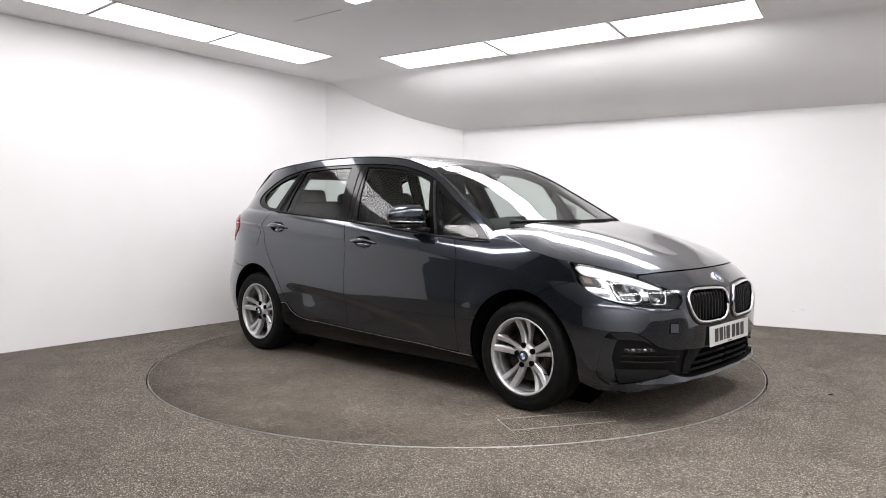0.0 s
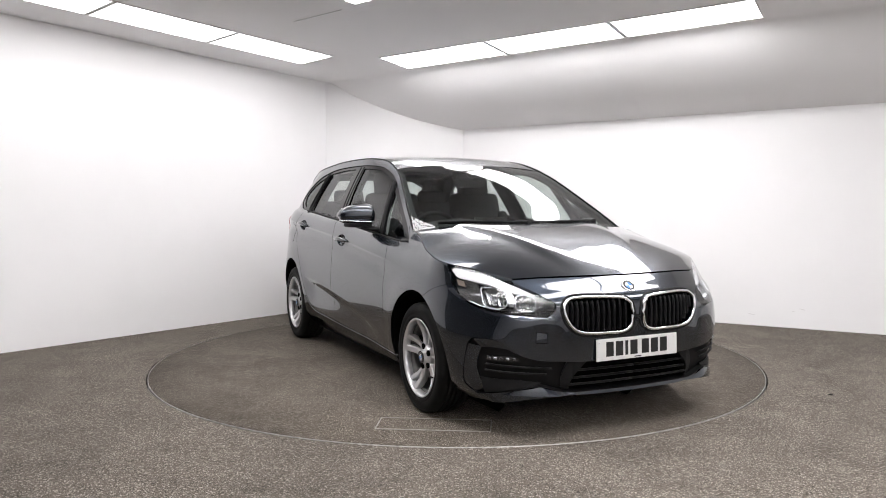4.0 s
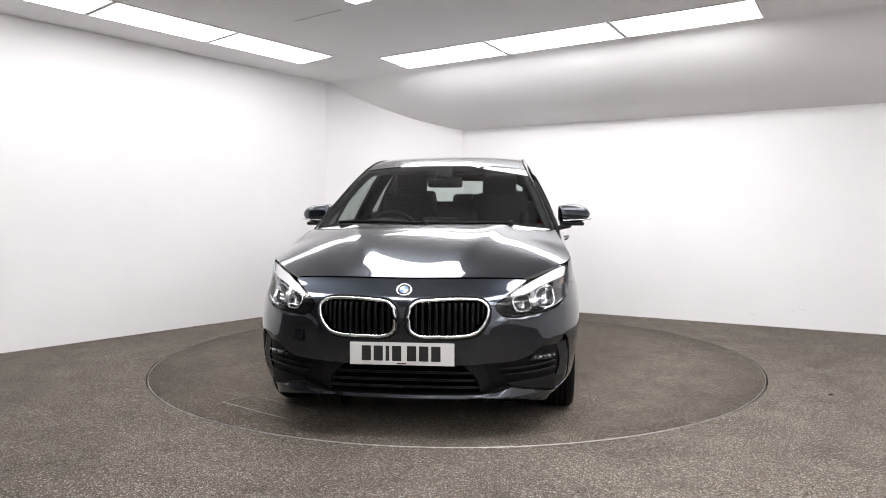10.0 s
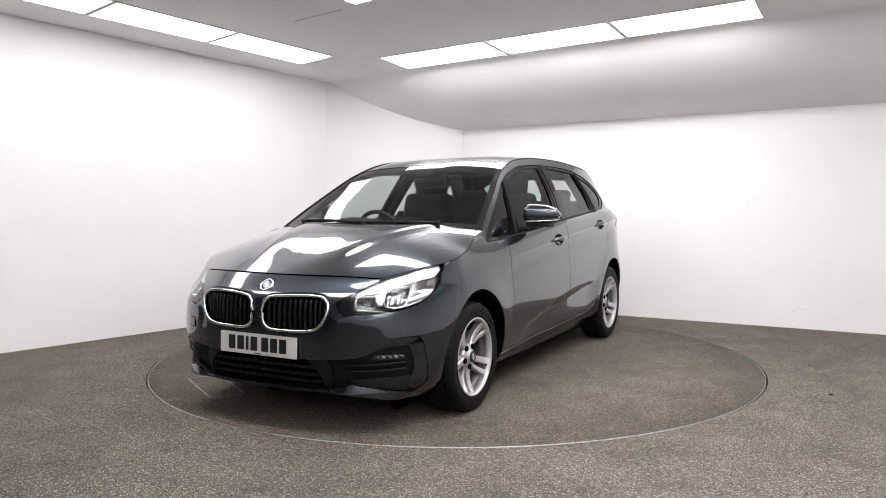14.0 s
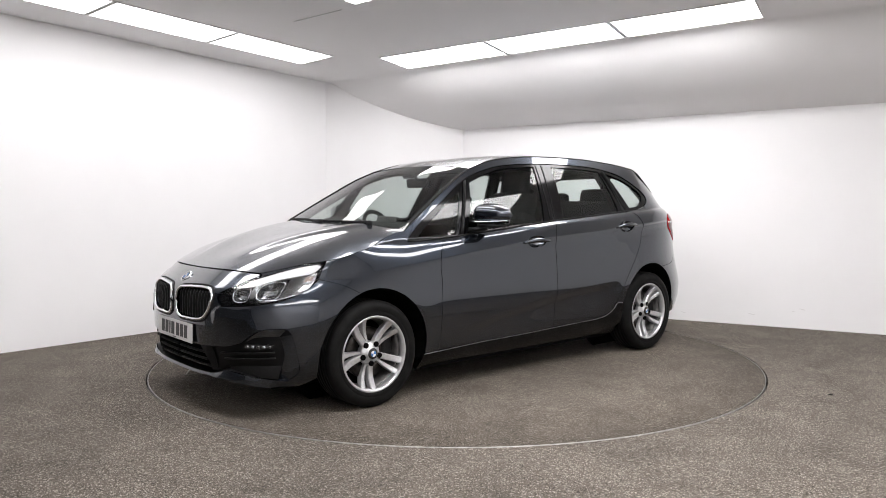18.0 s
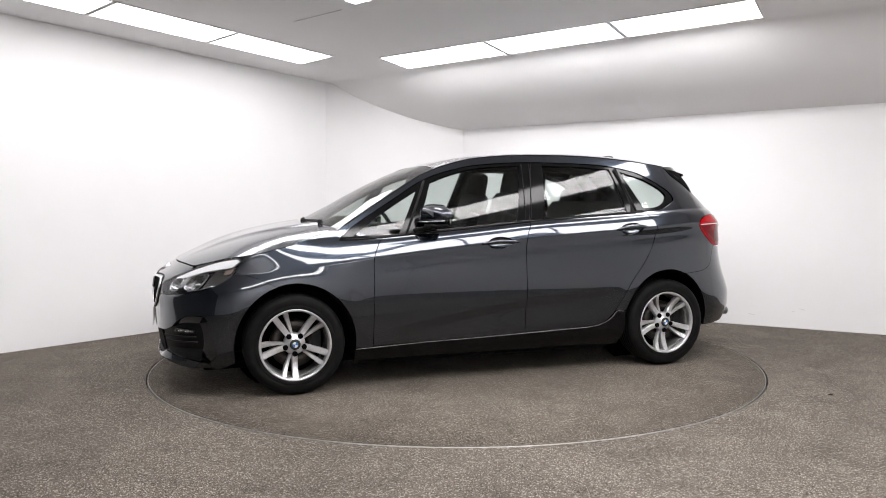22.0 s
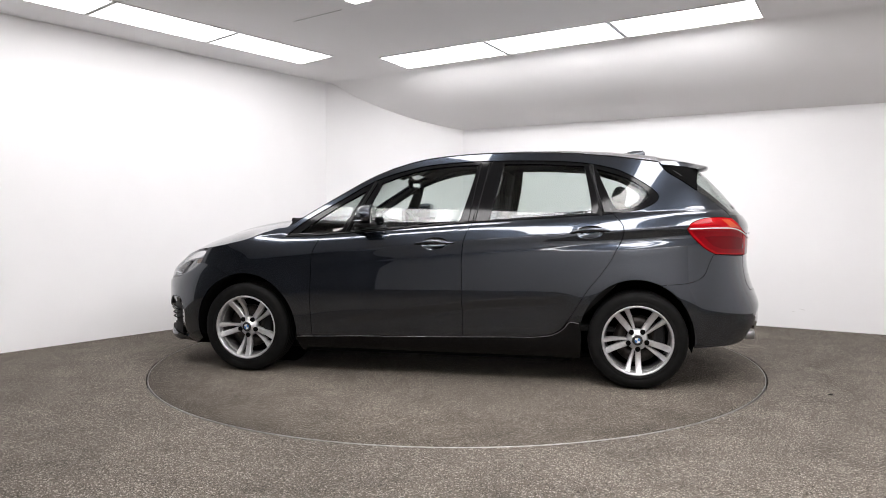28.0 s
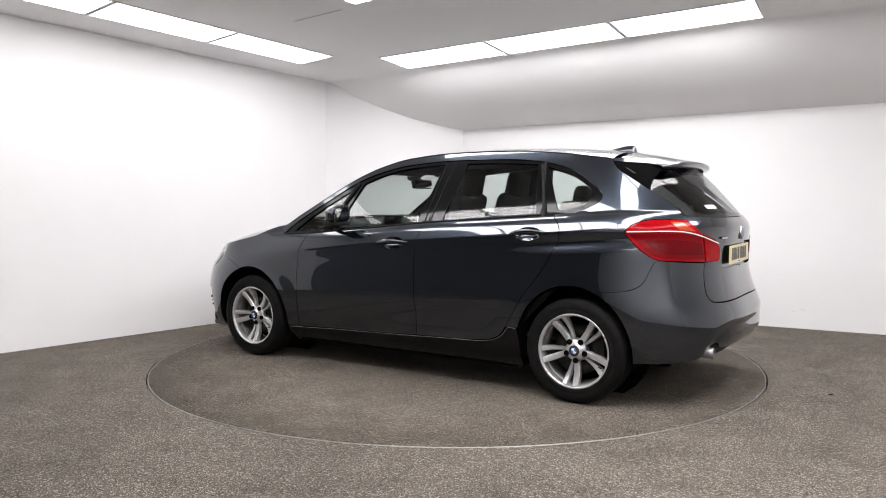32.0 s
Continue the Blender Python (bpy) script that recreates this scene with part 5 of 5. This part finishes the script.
        part("light_bar", tube("light_bar", side(c[:, 0], c[:, 1], sg, 0.006)[0], 0.0038, flat=1.0, sides=6), M_ENAMEL, lamp, "pale light bar across the lamp")
        inner = outline([(-1.705, 0.968), (-1.83, 0.972), (-1.96, 0.966), (-2.07, 0.950)], [(-2.07, 0.950), (-2.092, 0.885)], [(-2.092, 0.885), (-1.97, 0.886), (-1.84, 0.892)], [(-1.84, 0.892), (-1.76, 0.918), (-1.705, 0.968)])
        part("inner_lens", sheet("inner_lens", inner, on_side(sg, 0.0068), cell=0.010, lip=0.002), M_MAROON, lamp, "darker red inner lens")
        part("reverse_light", sheet("reverse_light", outline([(-1.868, 1.072), (-1.938, 1.070)], [(-1.938, 1.070), (-1.983, 1.040), (-2.022, 1.018)], [(-2.022, 1.018), (-1.913, 1.028)], [(-1.913, 1.028), (-1.868, 1.072)]), on_side(sg, 0.0055), cell=0.008, lip=0.003), M_ORANGE, lamp, "orange reversing lens")
        # exhaust
        tip = part("exhaust", lathe_mesh("exhaust", [(0.026, 0.10), (0.030, 0.05), (0.031, 0.0), (0.032, -0.030), (0.0290, -0.032), (0.026, 0.0), (0.026, 0.05)], 28, "x"), M_STEEL_TIP, car, "round chrome exhaust tip")
        tip.location = (-2.040, sg * 0.585, 0.332)
        part("exhaust_bore", lathe_mesh("exhaust_bore", [(0.0, 0.0), (0.028, 0.0)], 28, "x"), M_DARK, tip)
    badge_r = (Vector((-2.084, 0, 0.995)), Vector((-1, 0, 0.05)))
    badge(*badge_r)
    number_plate("rear_number_plate", Matrix.Translation((-2.069, 0, 0.868)) @ Matrix.Rotation(radians(-90), 4, "Z") @ Matrix.Rotation(radians(90), 4, "X"), M_YELLOW_PLATE, "yellow rear number plate with a row of black marks")
    part("model_script", box((0.004, 0.085, 0.012), pose(-2.066, 0.36, 0.975, 0, 0, -8), 0.001), M_SATIN, car, "small bright script bar on the tailgate")


def build_wheel(cx, sg):
    wheel = new("wheel")
    wheel.parent = car
    tagged(wheel, "five twin-spoke silver alloy wheel with a black tyre")
    wheel.matrix_basis = pose(cx, sg * 0.765, 0.312, 0, 0, 0 if sg > 0 else 180)
    R = 0.312
    prof = [(0.214, -0.092), (0.222, -0.100), (0.245, -0.104), (0.275, -0.103), (0.298, -0.094), (0.3085, -0.080)]
    prof += [(R - 0.0005, -0.062)]
    for g in (-0.045, -0.015, 0.015, 0.045):
        prof += [(R, g - 0.006), (R - 0.007, g - 0.004), (R - 0.007, g + 0.004), (R, g + 0.006)]
    prof += [(R - 0.0005, 0.062), (0.3085, 0.080), (0.298, 0.094), (0.290, 0.0975), (0.288, 0.0995), (0.275, 0.103), (0.250, 0.1045), (0.247, 0.1025), (0.245, 0.104), (0.230, 0.102), (0.222, 0.098), (0.214, 0.088)]
    part("tyre", lathe_mesh("tyre", prof, 72), M_RUBBER, wheel, "black low-profile tyre")
    rim = part("rim", lathe_mesh("rim", [(0.222, 0.090), (0.224, 0.098), (0.219, 0.1005), (0.212, 0.098), (0.207, 0.085), (0.203, 0.058), (0.209, 0.055), (0.215, 0.07)], 72, close=True), M_ALLOY, wheel, "silver alloy rim")
    # the barrel's darker colour puts in the shade inside the wheel
    part("barrel", lathe_mesh("barrel", [(0.206, 0.058), (0.199, 0.03), (0.194, -0.06), (0.205, -0.09), (0.214, -0.09), (0.212, 0.05)], 72, close=True), M_BARREL, wheel, "inner rim barrel, shade put into its colour")
    part("hub", lathe_mesh("hub", [(0.0, 0.076), (0.032, 0.076), (0.036, 0.067), (0.044, 0.0605), (0.058, 0.057), (0.067, 0.046), (0.070, 0.02), (0.0, 0.02)], 40), M_ALLOY, wheel, "silver wheel hub")

    def spoke(ang, a0, a1, w0, w1, deep, r0):
        """One tapered, dished bar from the hub to the rim."""
        rows = []
        for t in np.linspace(0, 1, 10):
            r = r0 + (0.214 - r0) * t
            a = radians(ang + a0 + (a1 - a0) * t ** 0.9)
            w = w0 + (w1 - w0) * t
            y = 0.060 + 0.030 * t - 0.020 * math.sin(math.pi * t) - deep * (1 - t)
            c, s = math.cos(a), math.sin(a)
            row = []
            for v, d in ((-1, -0.038), (-1, -0.006), (-0.72, 0.0), (0.72, 0.0), (1, -0.006), (1, -0.038)):
                row.append((r * c - v * w * s, y + d, r * s + v * w * c))
            rows.append(row)
        me = quilt("spoke", rows)
        me.set_sharp_from_angle(angle=radians(40))
        part("spoke", me, M_ALLOY, wheel)
    for k in range(5):
        base = -90 + 72 * k + (0 if cx > 0 else -3) + (0 if sg > 0 else 24)
        spoke(base, 0.0, 0.0, 0.0175, 0.0195, 0.0, 0.045)
        spoke(base, 22.0, 19.5, 0.0085, 0.0175, 0.016, 0.066)
        a = radians(base)
        bolt = part("bolt", lathe_mesh("bolt", [(0.0, 0.055), (0.0165, 0.0555), (0.0165, 0.0645), (0.0145, 0.0652), (0.0, 0.0652)], 14), M_DARK, wheel, "dark wheel bolt")
        bolt.location = (0.060 * math.cos(a), 0.0, 0.060 * math.sin(a))
    part("centre_cap", lathe_mesh("centre_cap", [(0.0, 0.0835), (0.027, 0.0835), (0.031, 0.0815), (0.033, 0.078)], 28), M_INK, wheel, "round black cap with a blue and white disc")
    for k in range(4):
        bm = bmesh.new()
        c = bm.verts.new((0, 0.0841, 0))
        ring = [bm.verts.new((0.018 * math.cos(a), 0.0841, 0.018 * math.sin(a))) for a in np.linspace(k * math.pi / 2 + 0.3, (k + 1) * math.pi / 2 + 0.3, 7)]
        for i in range(6):
            bm.faces.new((c, ring[i], ring[i + 1]))
        part("cap_quarter", bm, M_BLUE if k % 2 else M_ENAMEL, wheel)
    part("brake_disc", lathe_mesh("brake_disc", [(0.075, 0.02), (0.150, 0.02), (0.150, -0.004), (0.075, -0.004)], 48, close=True), M_DISCBRAKE, wheel, "steel brake disc")
    part("brake_drum", lathe_mesh("brake_drum", [(0.0, 0.018), (0.085, 0.018), (0.085, -0.06), (0.19, -0.07), (0.19, -0.09), (0.0, -0.09)], 32), M_DARK, wheel, "dark back plate")
    part("caliper", box((0.07, 0.06, 0.13), pose(-0.135 if sg > 0 else 0.135, 0.0, 0.03), 0.012), M_BLACK, wheel, "dark brake caliper")
    part("valve", tube("valve", [(0.19 * math.cos(3.6), 0.08, 0.19 * math.sin(3.6)), (0.175 * math.cos(3.6), 0.095, 0.175 * math.sin(3.6))], 0.004, sides=6), M_DARK, wheel)


def build_underside():
    for sg in SIDES:
        for a in (ARCH_F, ARCH_R):
            n = 28
            rows = []
            for y in np.linspace(0.885, 0.45, 6):
                rows.append([(a["cx"] + (a["r"] - 0.004) * math.cos(t), sg * min(y, float(side(*sx(a["cx"] + (a["r"] - 0.004) * math.cos(t), max(0.2, 0.31 + (a["rz"] - 0.004) * math.sin(t))))[0][1]) - 0.012), 0.31 + (a["rz"] - 0.004) * math.sin(t)) for t in np.linspace(radians(-12), radians(192), n)])
            part("arch_liner", quilt("arch_liner", rows), M_DARK, car, "black wheel arch liner")
            rows = [[(a["cx"] + r * math.cos(t), sg * 0.455, 0.31 + r * math.sin(t)) for t in np.linspace(0, 2 * math.pi, 25)] for r in (0.01, a["r"])]
            part("arch_back", quilt("arch_back", rows), M_DARK, car, "black inner wheel arch")
    part("underbody", box((3.45, 1.26, 0.05), pose(0.15, 0, 0.168), 0.02), M_DARK, car, "black underbody")
    part("floor_pan", box((1.86, 1.54, 0.05), pose(0.0, 0, 0.175), 0.02), M_DARK, car, "black floor pan between the wheels")
    part("cabin_floor", box((2.6, 1.5, 0.03), pose(-0.35, 0, 0.36), 0.005), M_FABRIC, car, "black carpeted cabin floor")
    part("engine_bay", box((0.85, 1.30, 0.45), pose(1.38, 0, 0.47), 0.03), M_DARK, car, "black engine bay")
    part("front_beam", box((0.25, 1.1, 0.40), pose(1.88, 0, 0.45), 0.05), M_DARK, car, "black crash beam behind the bumper")
    part("rear_beam", box((0.5, 1.2, 0.30), pose(-1.74, 0, 0.46), 0.05), M_DARK, car, "black boot floor")


def seat_shape(name, w, d, h, m, puff=0.05):
    bm = bmesh.new()
    box_into(bm, (w, d, h), m, puff)
    me = finish(bm, name, True)
    return me


def build_cabin():
    def seat(x, y):
        cushion = part("front_seat", seat_shape("front_seat", 0.52, 0.50, 0.16, pose(x + 0.12, y, 0.62, 0, -6)), M_FABRIC, car, "black cloth front seat")
        part("seat_back", seat_shape("seat_back", 0.13, 0.44, 0.68, pose(x - 0.205, y, 0.93, 0, -17), 0.06), M_FABRIC, cushion, "black seat back")
        for s in (1, -1):
            part("seat_bolster", seat_shape("seat_bolster", 0.16, 0.07, 0.50, pose(x - 0.15, y + s * 0.205, 0.86, 0, -17), 0.03), M_FABRIC, cushion)
            part("headrest_post", tube("headrest_post", [(x - 0.30, y + s * 0.06, 1.22), (x - 0.315, y + s * 0.06, 1.30)], 0.006, sides=6), M_SATIN, cushion)
        part("headrest", seat_shape("headrest", 0.11, 0.27, 0.21, pose(x - 0.315, y, 1.315, 0, -12), 0.05), M_FABRIC, cushion, "black headrest")
    seat(-0.02, 0.36)
    seat(-0.02, -0.36)
    bench = part("rear_bench", seat_shape("rear_bench", 0.50, 1.30, 0.18, pose(-0.80, 0, 0.62, 0, -5)), M_FABRIC, car, "black cloth rear bench")
    part("bench_back", seat_shape("bench_back", 0.14, 1.32, 0.60, pose(-1.12, 0, 0.90, 0, -18)), M_FABRIC, bench, "black bench back")
    for y in (0.40, 0.0, -0.40):
        part("headrest", seat_shape("headrest", 0.09, 0.27 if y else 0.22, 0.15, pose(-1.215, y, 1.215 if y else 1.185, 0, -12), 0.04), M_FABRIC, bench, "black rear headrest")
    part("parcel_shelf", box((0.55, 1.24, 0.02), pose(-1.55, 0, 1.075), 0.005), M_FABRIC, car, "black parcel shelf")
    # dashboard
    rows = []
    for x, z in ((1.10, 0.995), (1.0, 1.035), (0.85, 1.055), (0.70, 1.050), (0.62, 1.015), (0.60, 0.93), (0.66, 0.80), (0.75, 0.60)):
        rows.append([(x - 0.03 * abs(v) ** 2, 0.70 * v, z - 0.012 * v * v + (0.03 * math.exp(-((v + 0.5) / 0.2) ** 2) if 0.6 < x < 0.9 else 0)) for v in np.linspace(-1, 1, 21)])
    part("dashboard", quilt("dashboard", rows), M_BLACK, car, "black grained dashboard")
    part("console", box((0.9, 0.22, 0.22), pose(0.25, 0, 0.62), 0.03), M_BLACK, car, "black centre console")
    part("display", box((0.02, 0.24, 0.10), pose(0.62, 0, 1.035, 0, -15), 0.006), M_GLOSS, car, "black upright display")
    # steering wheel, on the right
    ring = []
    tilt = Matrix.Translation((0.42, -0.36, 0.945)) @ Matrix.Rotation(radians(-66), 4, "Y")
    for a in np.linspace(0, 2 * math.pi, 41)[:-1]:
        ring.append(tuple(tilt @ Vector((0.185 * math.cos(a), 0.185 * math.sin(a), 0))))
    wheel = part("steering_wheel", tube("steering_wheel", ring, 0.016, cyclic=True, sides=10), M_BLACK, car, "black three-spoke steering wheel")
    hubm = seat_shape("airbag", 0.15, 0.17, 0.05, tilt @ pose(-0.01, 0, 0), 0.02)
    part("airbag", hubm, M_BLACK, wheel)
    for p, q in (((0, 0.05, 0), (0, 0.18, 0)), ((0, -0.05, 0), (0, -0.18, 0)), ((-0.05, 0, 0), (-0.18, 0, 0))):
        part("wheel_spoke", tube("wheel_spoke", [tuple(tilt @ Vector(p)), tuple(tilt @ Vector(q))], 0.016, flat=0.6, sides=8), M_SATIN, wheel)
    part("column", tube("column", [tuple(tilt @ Vector((0, 0, -0.02))), (0.66, -0.36, 0.84)], 0.05, sides=12), M_BLACK, wheel)
    # inner mirror and sensor block behind the windscreen
    part("sensor_block", seat_shape("sensor_block", 0.12, 0.12, 0.035, pose(0.38, 0, 1.395, 0, 28), 0.012), M_BLACK, car, "black sensor block behind the windscreen")
    im = part("inner_mirror", seat_shape("inner_mirror", 0.035, 0.25, 0.07, pose(0.33, 0, 1.325, 0, 8), 0.015), M_BLACK, car, "black rear-view mirror")
    part("mirror_stem", tube("mirror_stem", [(0.335, 0, 1.35), (0.375, 0, 1.385)], 0.012, sides=8), M_BLACK, im)
    part("mirror_pane", box((0.002, 0.22, 0.052), pose(0.311, 0, 1.325, 0, 8), 0), M_MIRROR, im, "mirror glass")
    for sg in SIDES:
        # door trims, inner pillars, sun visors
        trim = outline([(0.82, 0.40), (-1.0, 0.45)], [(-1.0, 0.45), (-1.252, 0.75), (-1.291, 1.08)], [(-1.291, 1.08), (-0.658, 1.072), (0.111, 1.012), (0.80, 0.955)], [(0.80, 0.955), (0.82, 0.40)])
        part("door_trim", sheet("door_trim", trim, on_side(sg, -0.06), cell=0.04, lip=0.02), M_BLACK, car, "black inner door trim")
        z = np.linspace(1.0, 1.46, 10)
        part("middle_pillar", tube("middle_pillar", side(np.interp(z, [1.0, 1.46], [-0.25, -0.37]), z, sg, -0.05)[0], 0.045, flat=0.6), M_BLACK, car, "dark inner middle pillar")
        part("rear_pillar", tube("rear_pillar", side(np.interp(z, [1.0, 1.46], [-1.12, -1.03]), z, sg, -0.05)[0], 0.05, flat=0.6), M_BLACK, car, "dark inner rear pillar")
        q = smooth_run(TOP_EDGE[:8])
        part("front_pillar", tube("front_pillar", side(q[:, 0], q[:, 1] - 0.03, sg, -0.035)[0], 0.022), M_BLACK, car, "dark inner windscreen pillar")
        q = smooth_run(TOP_EDGE[6:13])
        part("roof_rail", tube("roof_rail", side(q[:, 0], q[:, 1] - 0.028, sg, -0.035)[0], 0.030), M_BLACK, car, "dark inner roof rail")
        q = smooth_run([(-1.573, 1.42), (-1.707, 1.30), (-1.810, 1.18), (-1.836, 1.08)])
        part("boot_pillar", tube("boot_pillar", side(q[:, 0], q[:, 1], sg, -0.06)[0], 0.055), M_BLACK, car, "dark inner tailgate pillar")
        part("sun_visor", box((0.16, 0.40, 0.02), pose(0.22, sg * 0.33, 1.42, 0, 22), 0.008), M_LINER, car, "charcoal folded sun visor")
        # mirror
        build_mirror(sg)


def build_mirror(sg):
    mir = new("door_mirror")
    mir.parent = car
    tagged(mir, "door mirror with a dark grey cap and black foot")
    rows = []
    for t in np.linspace(0, 1, 15):
        y = 0.805 + 0.222 * t
        k = (1 - max(0, (t - 0.3) / 0.7) ** 3.5) ** 0.5 * (1 - 0.35 * (1 - min(1, t / 0.12)) ** 2)
        lo, hi = 1.036 + 0.012 * t * t, 1.176 - 0.022 * t * t
        z, h = (lo + hi) / 2, (hi - lo) / 2 * k
        front = (0.120 - 0.045 * t) * (0.35 + 0.65 * k)
        row = []
        for a in np.linspace(0, 2 * math.pi, 29):
            c, s = math.cos(a), math.sin(a)
            x = (0.415 - 0.02 * t) + (front * c ** 0.7 if c > 0 else 0.022 * c)
            row.append((x, sg * y, z + h * (abs(s) ** 0.7) * (1 if s > 0 else -1)))
        rows.append(row)
    me = quilt("cap", [[(0.42, sg * 0.803, 1.09)] * 29] + rows + [[(0.405, sg * 1.028, 1.088)] * 29])
    part("cap", me, M_PAINT, mir, "dark grey mirror cap")
    low = [(0.415 - 0.02 * t + (0.122 - 0.045 * t) * (1 - max(0, (t - 0.45) / 0.55) ** 3 * 0.6), sg * (0.835 + 0.190 * t), 1.060 + 0.008 * t * t) for t in np.linspace(0, 1, 14)]
    part("indicator", tube("indicator", low, 0.0065, flat=0.8, sides=8), M_SATIN, mir, "slim bright indicator strip")
    part("foot", seat_shape("foot", 0.120, 0.165, 0.026, pose(0.440, sg * 0.900, 1.036), 0.012), M_BLACK, mir, "black lower mirror shell")
    part("arm", tube("arm", [(0.53, sg * 0.785, 1.005), (0.50, sg * 0.83, 1.013), (0.46, sg * 0.88, 1.020)], [0.030, 0.028, 0.024], flat=0.6), M_BLACK, mir, "black mirror arm")
    part("mirror_pane", box((0.003, 0.165, 0.095), pose(0.388, sg * 0.912, 1.098, 0, -4, 12 * sg), 0.001), M_MIRROR, mir, "mirror glass")


build_flanks()
build_side_windows()
build_top()
build_front()
build_rear()
for wx in (1.335, -1.335):
    for ws in SIDES:
        build_wheel(wx, ws)
build_underside()
build_cabin()


# ---- what moves: the turntable turns, and the car with it ----
def motions():
    turns = [(0, -42.57), (1, -47.83), (2, -53.03), (3, -58.22), (4.5, -66.05), (6, -74.03), (7, -79.48), (8, -84.96), (9, -90.47), (10, -95.98), (11, -101.46), (12, -106.86),
             (13, -112.21), (14, -117.53), (15.5, -125.51), (17, -133.53), (18, -138.88), (19, -144.24), (20, -149.59), (21, -154.93), (22, -160.23), (23, -165.47), (24, -170.67),
             (25, -175.82), (26.5, -183.50), (28, -191.19), (29, -196.41), (30, -201.66), (31, -206.91), (32, -212.16)]
    shift = pose(-0.0004, -0.0354, 0)
    walk(car, [(t, pose(0, 0, 0, 0, 0, a) @ shift) for t, a in turns])
    walk(turntable, [(t, pose(0, 0, 0, 0, 0, a)) for t, a in turns])


motions()
